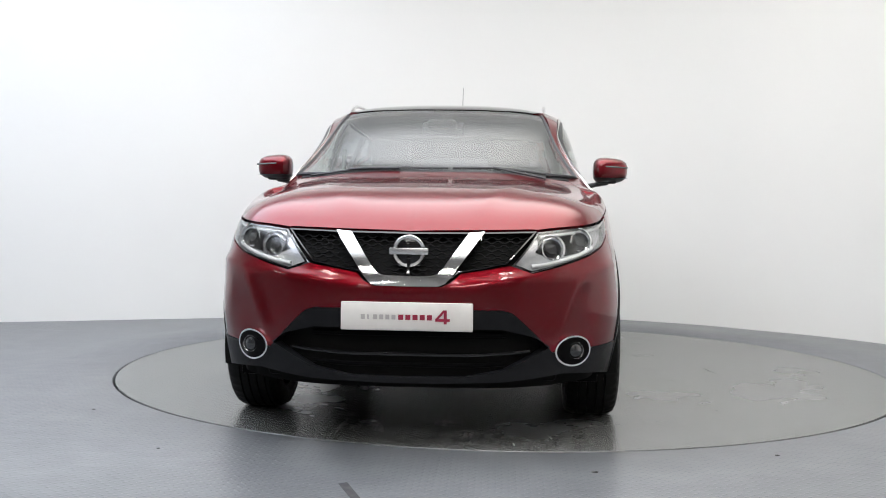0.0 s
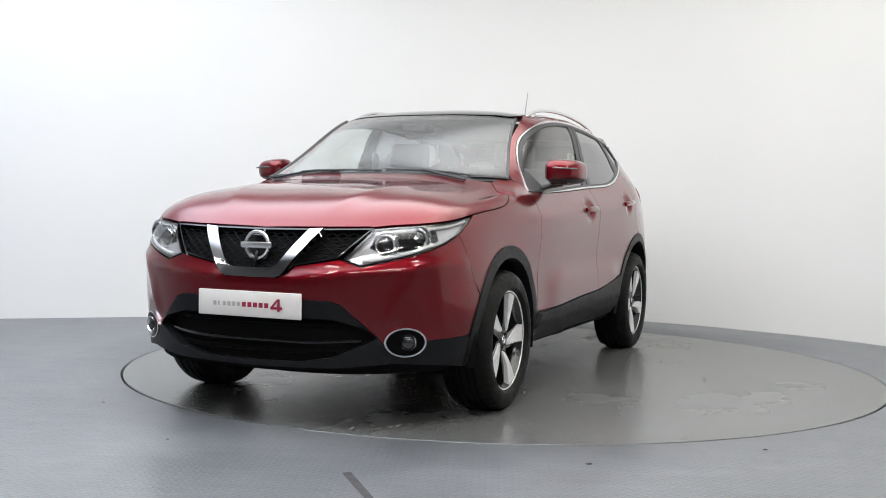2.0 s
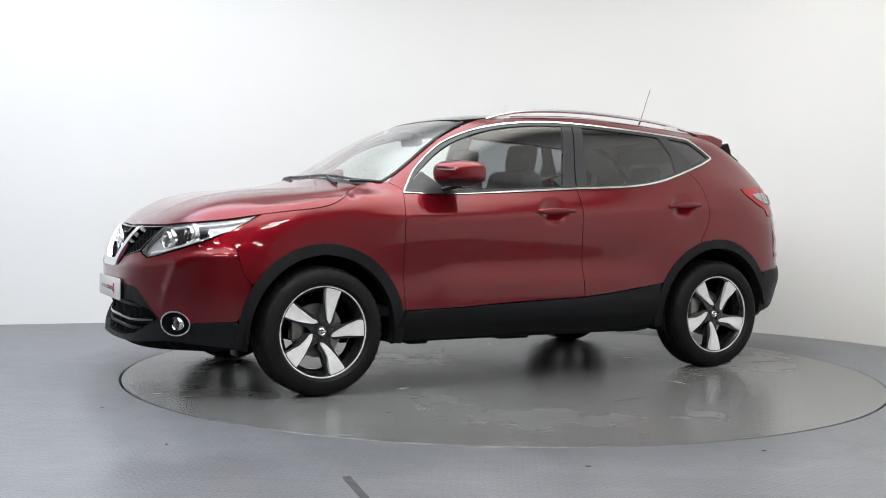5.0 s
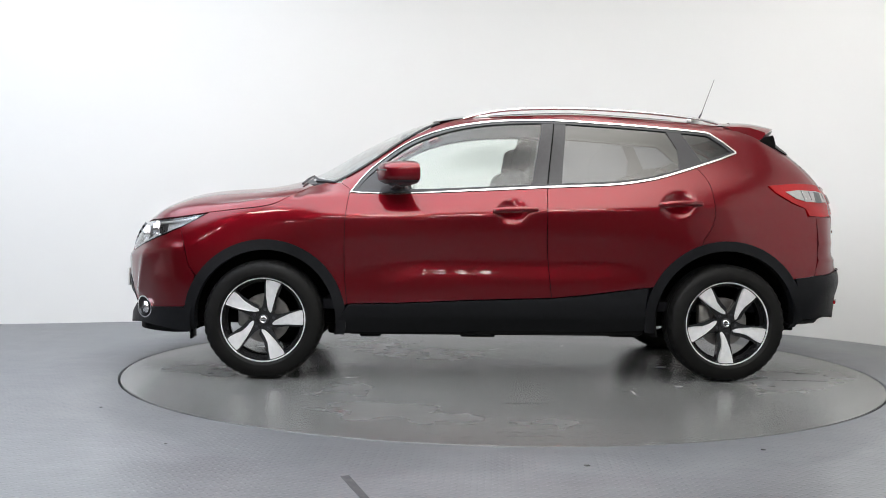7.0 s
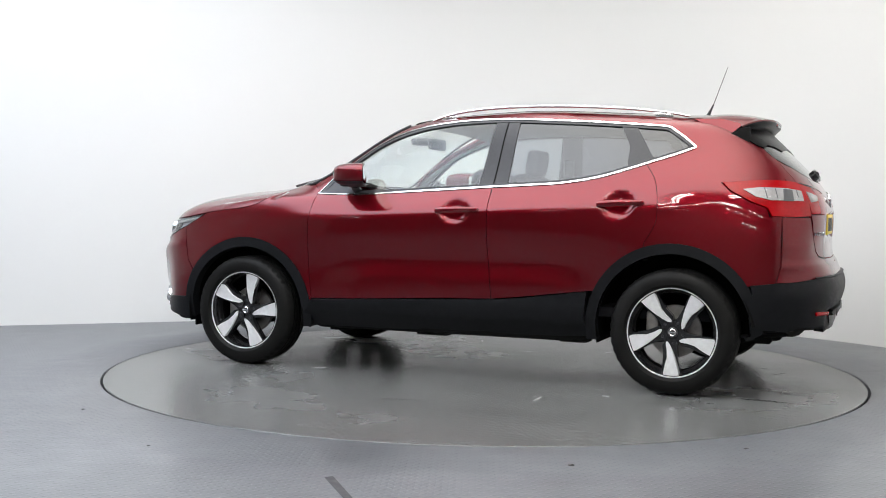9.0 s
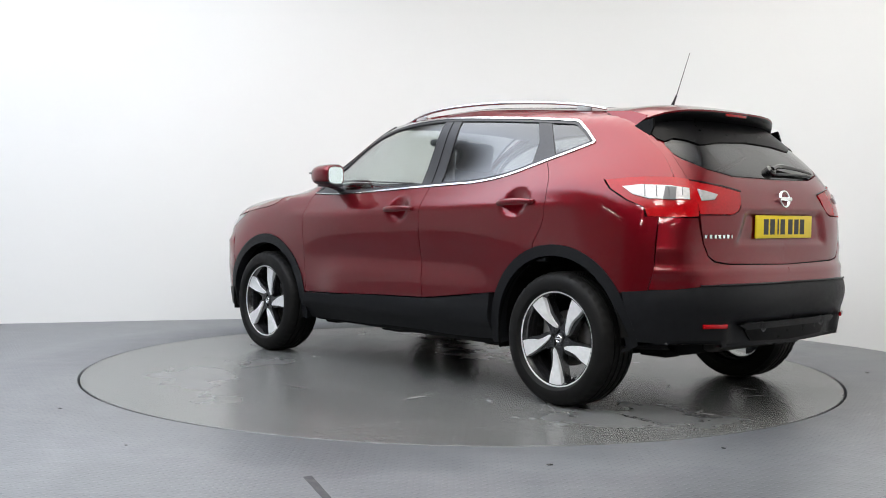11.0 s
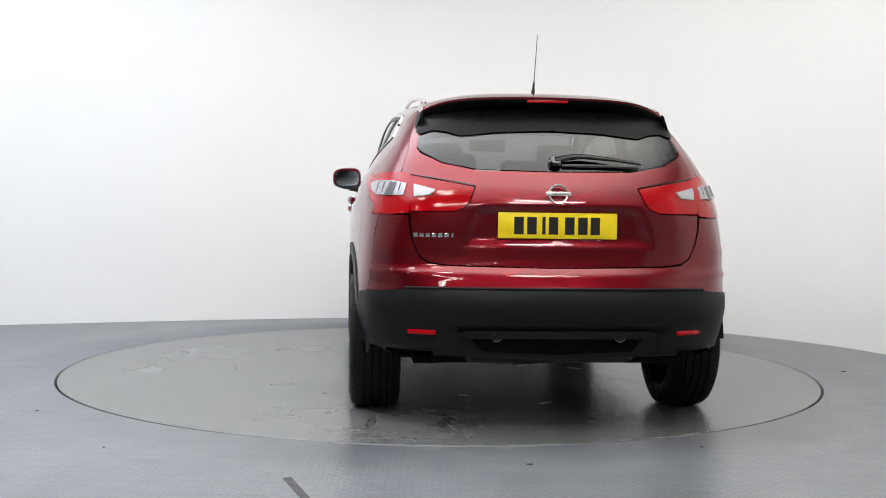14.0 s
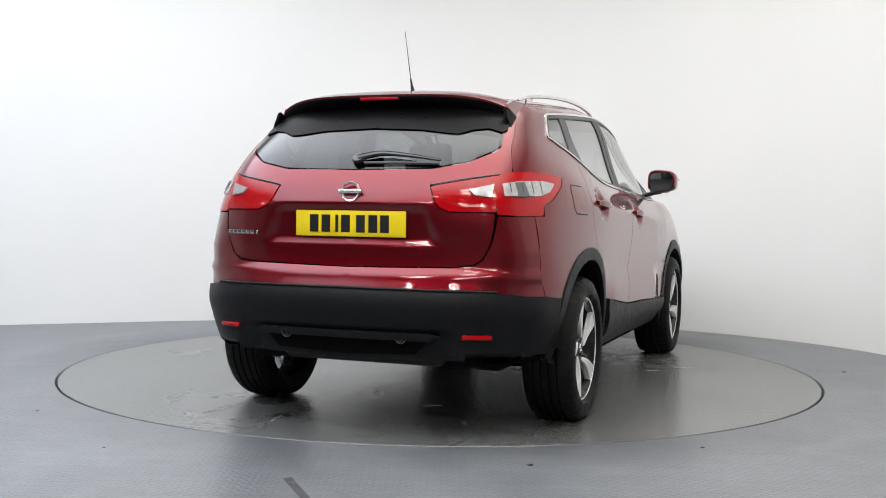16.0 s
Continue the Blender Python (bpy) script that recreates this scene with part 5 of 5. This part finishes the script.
    pair(part("roof_rail", bm, SATIN_CHROME, car, "silver roof rail"), car)
    for x, z in ((.08, 1.520), (-1.20, 1.512)):
        bm = bmesh.new()
        box(bm, (x, .56 if x > -1 else .545, z), (.10, .012, .034), .005)
        pair(part("rail_foot", bm, SATIN_CHROME, car), car)
    # fuel flap on the right rear quarter
    fl = [(-1.335 + .0, .96), (-1.48, .965), (-1.505, .99), (-1.51, 1.075), (-1.49, 1.10), (-1.345, 1.095), (-1.325, 1.07), (-1.32, .98)]
    panel("fuel_flap_gap", "S", fl, DARK, car, off=.0012, depth=.001, gap=0, hole=inset(fl, .005), only=-1)
    panel("fuel_flap", "S", inset(fl, .005), PAINT, car, off=.0015, depth=.001, gap=0, only=-1, label="red fuel flap")


def rear_details(car):
    outer = [(-1.565, .80, 1.126), (-1.60, .805, 1.088), (-1.70, .80, 1.034), (-1.785, .785, 1.002), (-1.80, .78, .960), (-1.86, .765, .958), (-1.93, .735, .957), (-1.99, .650, .962), (-1.975, .643, 1.124), (-1.90, .70, 1.138), (-1.80, .75, 1.141), (-1.70, .78, 1.137)]
    tl = panel("tail_lamp", "E", outer, RED_LENS, car, off=.004, gap=-.003, depth=.02, h=.025, label="red rear lamp")
    white = [(-1.625, .80, 1.103), (-1.71, .79, 1.047), (-1.80, .775, 1.026), (-1.97, .665, 1.024), (-1.962, .66, 1.098), (-1.88, .715, 1.112), (-1.75, .77, 1.116)]
    panel("tail_lamp_clear", "E", inset(flat("E", white), .012), TAIL_CLEAR, car, off=.009, gap=0, depth=.006, h=.025, label="clear white lamp section")
    panel("tail_lamp_cell", "E", [(-1.86, .725, 1.095), (-1.85, .735, 1.035), (-1.90, .705, 1.033), (-1.905, .70, 1.092)], INDICATOR, car, off=.0105, gap=0, depth=.003, h=.02, label="grey bulb cell")
    for k in range(1, 5):
        bm = bmesh.new()
        x = -1.72 - .042 * k
        y = .782 - .0225 * k - .0055 * k * k * .5
        pts = [on_skin(flat("E", [(x, y, z)])[0], "E", .0098) for z in (1.046 + .002 * k, 1.078, 1.106 - .004 * k)]
        tube(bm, pts, [.0022] * 3, 6)
        pair(part("tail_lamp_rib", bm, INDICATOR, car, "grey lamp rib"), car)
    hin = [(-2, .634, 1.122), (-2, .365, 1.074), (-2, .388, 1.017), (-2, .412, .988), (-2, .456, .971), (-2, .640, .970)]
    panel("tailgate_lamp", "R", hin, RED_LENS, car, off=.005, gap=-.001, depth=.02, h=.025, label="red tailgate lamp")
    panel("tailgate_lamp_clear", "R", [(.622, 1.084), (.53, 1.060), (.556, 1.036), (.622, 1.030)], TAIL_CLEAR, car, off=.010, gap=0, depth=.006, h=.02, label="clear white lamp section")
    panel("tailgate_lamp_cell", "R", [(.612, 1.080), (.535, 1.060), (.556, 1.038), (.612, 1.034)], TAIL_CLEAR, car, off=.0115, gap=0, depth=.003, h=.02, label="grey bulb cell")
    bm = bmesh.new()
    top = cspline([on_skin(p, "R", .008) for p in [(.36, 1.079), (.46, 1.098), (.56, 1.114), (.634, 1.127)]], 4)
    tube(bm, top, [.0028] * len(top), 6)
    pair(part("lamp_seal", bm, GLOSS_BLACK, car), car)
    # badge, model lettering as bars, number plate with bars
    badge(car, on_skin((0, 1.048), "R", .006), (-1, 0, .12), .045, .108, "chrome ring badge")
    bm = bmesh.new()
    for k in range(7):
        y = .618 - k * .0262
        l = on_skin((y, .866), "R", .002)
        box(bm, l, (.006, .008 if k == 6 else .020, .018), .002)
    part("model_lettering", bm, CHROME, car, "chrome model lettering")
    x = on_skin((0, .91), "R").x + .012
    bm = bmesh.new()
    box(bm, (x, 0, .912), (.008, .526, .113), .004)
    plate = part("rear_plate", bm, YELLOW_PLATE, car, "yellow number plate with black characters")
    for k, y in enumerate((.172, .115, .062, .020, -.052, -.110, -.165)):
        bm = bmesh.new()
        box(bm, (x - .0046, y, .912), (.0012, .014 if k == 2 else .042, .076), .0005)
        part("plate_character", bm, INK_BLACK, plate, smooth=False)
    # spoiler: red top, black underside
    ys = np.linspace(-.565, .565, 33)
    T1, T2, T3, T4 = [], [], [], []
    for y in ys:
        a = abs(y) / .565
        tip = Vector((-1.765 + .14 * a ** 3.2, y, 1.498 - .010 * a ** 2 - .045 * a ** 6))
        l = on_skin((-1.50 + .10 * a ** 2, abs(y)), "T", .006)
        l.y = y
        T1.append(l)
        T2.append(tip)
        T3.append(tip + Vector((.006, 0, -.022)))
        T4.append(Vector((-1.685 + .06 * a ** 3, y * .99, 1.42 - .03 * a ** 4)))
    bm = bmesh.new()

    def strip(rows):
        g = [[bm.verts.new(p) for p in r] for r in rows]
        for A, B in zip(g, g[1:]):
            for i in range(len(A) - 1):
                bm.faces.new((A[i], A[i + 1], B[i + 1], B[i]))
    mids = [[a.lerp(b, f) + Vector((0, 0, .012 * math.sin(math.pi * f))) for a, b in zip(T1, T2)] for f in (0, .2, .4, .6, .8, .94, 1.0)]
    strip(mids + [[p + Vector((.004, 0, -.010)) for p in T2]])
    bmesh.ops.recalc_face_normals(bm, faces=bm.faces[:])
    part("spoiler_top", bm, PAINT, car, "red roof spoiler", angle=60)
    bm = bmesh.new()
    strip([[p + Vector((.003, 0, -.009)) for p in T2], T3, [a.lerp(b, .5) for a, b in zip(T3, T4)], T4, [p + Vector((.02, 0, -.09)) for p in T4]])
    bmesh.ops.recalc_face_normals(bm, faces=bm.faces[:])
    part("spoiler_underside", bm, SHADE_BLACK, car, "black spoiler underside, darkened for shade", angle=60)
    panel("screen_band", "R", [(-1.8, a, b) for a, b in [(0, 1.338), (.24, 1.328), (.36, 1.312), (.41, 1.308), (.47, 1.328), (.53, 1.335), (.585, 1.318), (.60, 1.33), (.585, 1.40), (.54, 1.46), (.4, 1.48), (0, 1.49)]], SHADE_BLACK, car, off=.006, gap=0, depth=.006, label="black band over the rear screen")
    for s in (1, -1):
        bm = bmesh.new()
        prism(bm, [(-1.56, .590 * s, 1.398), (-1.61, .575 * s, 1.428), (-1.665, .562 * s, 1.438), (-1.675, .575 * s, 1.392), (-1.665, .598 * s, 1.335), (-1.645, .600 * s, 1.338)], (0, .014 * s, -.004))
        part("spoiler_fin", bm, SHADE_BLACK, car, "gloss black spoiler side fin", angle=20)
    for s in (1, -1):
        bm = bmesh.new()
        prism(bm, [(-1.37, .572 * s, 1.486), (-1.46, .588 * s, 1.436), (-1.56, .600 * s, 1.388), (-1.595, .592 * s, 1.418), (-1.62, .566 * s, 1.444), (-1.615, .566 * s, 1.456), (-1.52, .568 * s, 1.482)], (0, -.05 * s, 0))
        part("spoiler_end", bm, PAINT, car, "red end of the roof spoiler", angle=30)
    bm = bmesh.new()
    box(bm, (-1.757, 0, 1.480), (.012, .19, .014), .004)
    part("high_brake_lamp", bm, RED_LENS, car, "red high brake lamp")
    # rear wiper
    bm = bmesh.new()
    run = cspline([(-.0, 1.185), (.10, 1.205), (.24, 1.195), (.385, 1.175)], 6)
    tube(bm, [Vector((1, -1, 1)) * on_skin((p.x, p.y), "R", .022) for p in run], [.016 - .011 * i / (len(run) - 1) for i in range(len(run))], 8, flat=1.0)
    arm = part("rear_wiper", bm, GLOSS_BLACK, car, "black rear wiper")
    bm = bmesh.new()
    run = cspline([(.03, 1.172), (.2, 1.172), (.38, 1.168)], 5)
    tube(bm, [Vector((1, -1, 1)) * on_skin((p.x, p.y), "R", .010) for p in run], [.007] * len(run), 6)
    part("rear_wiper_blade", bm, SATIN_BLACK, arm)
    bm = bmesh.new()
    lathe(bm, [(0, .03), (.022, .03), (.03, .02), (.03, 0)], 20, "z")
    l, n = skin_hit((0, 1.185), "R")
    bmesh.ops.transform(bm, matrix=Matrix.Translation(l) @ n.to_track_quat("Z", "Y").to_matrix().to_4x4(), verts=bm.verts[:])
    part("wiper_pivot", bm, GLOSS_BLACK, arm)
    # reflectors, lower valance
    for s in (1, -1):
        bm = bmesh.new()
        l, n = skin_hit((.585, .448), "R")
        yaw = math.atan2(n.y, -n.x)
        m = Matrix.Rotation(-yaw * 1.0, 4, "Z")
        box(bm, (0, 0, 0), (.014, .130, .021), .005)
        bmesh.ops.transform(bm, matrix=Matrix.Translation(l + n * .010) @ m, verts=bm.verts[:])
        if s < 0:
            bmesh.ops.scale(bm, vec=(1, -1, 1), verts=bm.verts[:])
            bmesh.ops.reverse_faces(bm, faces=bm.faces[:])
        part("rear_reflector", bm, RED_LENS, car, "red bumper reflector")
    panel("rear_skid_panel", "R", [(-2.1, a, b) for a, b in [(0, .424), (.385, .424), (.36, .395), (.33, .365), (0, .352)]], SHADE_BLACK, car, off=-.022, gap=0, depth=.004, h=.03, label="lower bumper inset, blackened for shade")
    panel("rear_skid_strip", "R", [(-2.1, a, b) for a, b in [(0, .455), (.40, .455), (.435, .444), (.39, .424), (0, .424)]], PLASTIC, car, off=.004, gap=0, depth=.03, h=.03, label="dark grey bumper strip")
    for s in (1, -1):
        bm = bmesh.new()
        lathe(bm, [(.010, 0), (.013, .006), (.022, .006), (.026, 0)], 20, "x", on_skin((.27, .436), "R", .006) * Vector((1, s, 1)))
        part("tow_cover", bm, SATIN_BLACK, car)
    run = [Vector((1, 1 if y >= 0 else -1, 1)) * on_skin((abs(y), .637 - .02 * max(0, abs(y) - .6)), "R", .010) for y in np.linspace(-.66, .66, 25)]
    bm = bmesh.new()
    tube(bm, run, [.005] * 25, 8)
    part("bumper_ledge", bm, PLASTIC, car, "black ledge along the bumper")
    # aerial
    bm = bmesh.new()
    b = on_skin((-1.35, 0.001), "T")
    tube(bm, [b + Vector((.03, 0, -.004)), b + Vector((-.005, 0, .012)), b + Vector((-.022, 0, .05)), b + Vector((-.035, 0, .075))], [.018, .012, .006, .005], 10)
    foot = part("aerial_foot", bm, SATIN_BLACK, car, "black aerial foot")
    bm = bmesh.new()
    tube(bm, [b + Vector((-.033, 0, .07)), b + Vector((-.114, 0, .295))], [.0024, .0016], 6)
    part("aerial_mast", bm, SATIN_BLACK, foot, "thin black aerial mast")


def cabin(car):
    def seat(x, y):
        bm = bmesh.new()
        box(bm, (x, y, .62), (.52, .50, .18), .06, seg=3)
        part("seat_cushion", bm, FABRIC, car, "dark cloth seat cushion")
        bm = bmesh.new()
        box(bm, (x - .30, y, .93), (.15, .48, .58), .06, Matrix.Rotation(radians(-14), 4, "Y"), seg=3)
        part("seat_back", bm, FABRIC, car, "dark cloth seat back")
        bm = bmesh.new()
        box(bm, (x - .40, y, 1.29), (.09, .26, .17), .035, Matrix.Rotation(radians(-10), 4, "Y"), seg=3)
        part("head_restraint", bm, FABRIC, car, "dark cloth head restraint")
        for s in (-.06, .06):
            bm = bmesh.new()
            tube(bm, [(x - .375, y + s, 1.16), (x - .395, y + s, 1.26)], [.006, .006], 6)
            part("restraint_rod", bm, CHROME, car)
    seat(.22, .36)
    seat(.22, -.36)
    bm = bmesh.new()
    box(bm, (-.72, 0, .66), (.50, 1.28, .16), .05)
    part("rear_bench", bm, FABRIC, car, "dark cloth rear bench")
    bm = bmesh.new()
    box(bm, (-1.05, 0, .90), (.14, 1.26, .52), .05, Matrix.Rotation(radians(-16), 4, "Y"))
    part("rear_seat_back", bm, FABRIC, car, "dark cloth rear seat back")
    for y in (-.38, 0, .38):
        bm = bmesh.new()
        box(bm, (-1.13, y, 1.20 if y else 1.17), (.08, .25, .13), .03, Matrix.Rotation(radians(-10), 4, "Y"))
        part("rear_head_restraint", bm, FABRIC, car, "dark rear head restraint")
    bm = bmesh.new()
    box(bm, (-1.45, 0, 1.02), (.62, 1.2, .02), .006)
    part("parcel_shelf", bm, FABRIC, car, "dark parcel shelf")
    bm = bmesh.new()
    box(bm, (.80, 0, .93), (.42, 1.36, .26), .08, seg=3)
    box(bm, (.62, 0, .90), (.16, .40, .24), .04)
    box(bm, (.60, -.36, 1.04), (.14, .32, .07), .03)
    part("dashboard", bm, SATIN_BLACK, car, "black dashboard")
    bm = bmesh.new()
    n = 40
    m = Matrix.Translation((.46, -.36, .97)) @ Matrix.Rotation(radians(-68), 4, "Y")
    pts = [m @ Vector((.18 * math.cos(2 * math.pi * i / n), .18 * math.sin(2 * math.pi * i / n), 0)) for i in range(n + 1)]
    tube(bm, pts, [.016] * (n + 1), 8, up=m.to_3x3() @ Vector((0, 0, 1)))
    r = box(bm, (0, 0, 0), (.13, .16, .05), .02)
    bmesh.ops.transform(bm, matrix=m, verts=[v for v in r if v.is_valid])
    part("steering_wheel", bm, SATIN_BLACK, car, "black steering wheel")
    bm = bmesh.new()
    box(bm, (.40, 0, 1.40), (.04, .24, .075), .015)
    part("rear_view_mirror", bm, SATIN_BLACK, car, "black rear-view mirror")
    bm = bmesh.new()
    box(bm, (.49, 0, 1.42), (.14, .16, .05), .02)
    part("sensor_housing", bm, SATIN_BLACK, car, "dark sensor housing")
    for s in (1, -1):
        bm = bmesh.new()
        box(bm, (-.2, .775 * s, .88), (1.95, .05, .34), .02)
        part("door_lining", bm, SATIN_BLACK, car, "black door lining")
        bm = bmesh.new()
        box(bm, (-.31, .68 * s, 1.22), (.07, .02, .20), .008)
        part("belt_pillar", bm, TRIM_GREY, car, "grey pillar lining")
    bm = bmesh.new()
    box(bm, (-.3, 0, .42), (2.6, 1.5, .06), .01)
    part("cabin_floor", bm, FABRIC, car, "dark cabin carpet")


DARK_STEEL = mat("dark_steel", (0.05, 0.048, 0.045), rough=0.6, metal=0.5, noise_scale=20, noise_amt=0.3)
mat_projector = mat("projector_glass", (0.02, 0.022, 0.025), rough=0.04, coat=1.0)


# ---- putting it together ----
build_room()
build_tubes()
build_spots()
turntable = build_turntable()
car = tagged(new("car"), "dark red five-door crossover car with black trim on the turntable", "car")
build_body(car)
inner_shell(car)
underbody(car)
for x, ph in ((AX, 14.4), (-AX, 36.0)):
    build_wheel(pose(x, .860, .336), car, ph)
    build_wheel(pose(x, -.860, .336, 0, 0, 180), car, ph + 20)
front_details(car)
side_details(car)
rear_details(car)
cabin(car)


SUB = {  # part: the pieces that belong to it
    "headlamp_bowl": ("headlamp_bezel", "headlamp_lens", "headlamp_mask", "dipped_beam_ring", "dipped_beam_lens", "main_beam_ring", "main_beam_lens", "daylight_strip", "lower_lamp_strip", "lamp_reflector", "indicator_reflector"),
    "mirror_cap": ("mirror_base", "mirror_arm", "mirror_indicator", "mirror_glass", "mirror_sail"),
    "tail_lamp": ("tail_lamp_clear", "tail_lamp_cell", "tail_lamp_rib"),
    "tailgate_lamp": ("tailgate_lamp_clear", "tailgate_lamp_cell", "lamp_seal"),
    "fog_lamp_ring": ("fog_lamp_bowl", "fog_lamp_lens", "fog_lamp_rim"),
    "grille_backing": ("grille_slat", "grille_rim", "grille_v", "badge_mount"),
    "front_door": ("front_side_window", "door_pillar_trim"),
    "rear_door": ("rear_side_window", "rear_pillar_trim"),
    "windscreen": ("windscreen_seal",),
    "spoiler_top": ("spoiler_underside", "spoiler_fin", "spoiler_end", "high_brake_lamp"),
    "roof_rail": ("rail_foot",),
    "front_bumper_lower": ("lower_grille_bar",),
    "rear_bumper_lower": ("rear_reflector", "rear_skid_panel", "rear_skid_strip", "tow_cover", "bumper_ledge")}


def side_of(ob):
    ys = [v.co.y for v in ob.data.vertices]
    m = (min(ys) + max(ys)) / 2
    return 0 if abs(m) < 0.05 else (1 if m > 0 else -1)


kids = {}
for o in list(car.children):
    if o.type == "MESH":
        kids.setdefault(o.name.split(".")[0], []).append((side_of(o), o))
for main, names in SUB.items():
    for nm in names:
        for sd, o in kids.get(nm, []):
            for sm, p in kids[main]:
                if sm in (0, sd):
                    o.parent = p
for sd, o in kids["door_handle"] + kids["handle_mount"]:
    x = sum(v.co.x for v in o.data.vertices) / len(o.data.vertices)
    for sm, p in kids["front_door" if x > -.5 else "rear_door"]:
        if sm == sd:
            o.parent = p
for sd, o in kids["headlamp_bowl"]:
    o.name = "headlamp"
for sd, o in kids["fog_lamp_ring"]:
    o.name = "fog_lamp"
for sd, o in kids["grille_backing"]:
    o.name = "grille"
for sd, o in kids["mirror_cap"]:
    o.name = "door_mirror"


for o in list(bpy.data.objects):
    if o.name.split(".")[0] in ("windscreen", "front_side_window", "rear_side_window", "quarter_window", "rear_screen", "headlamp_lens"):
        o.visible_shadow = False


def motions():
    walk(turntable, [(t, pose(0, 0, 0, 0, 0, a)) for t, a in TURN])
    walk(car, [(t, pose(0, 0, 0, 0, 0, a) @ pose(CAR_AT[0], CAR_AT[1], 0)) for t, a in TURN])


motions()
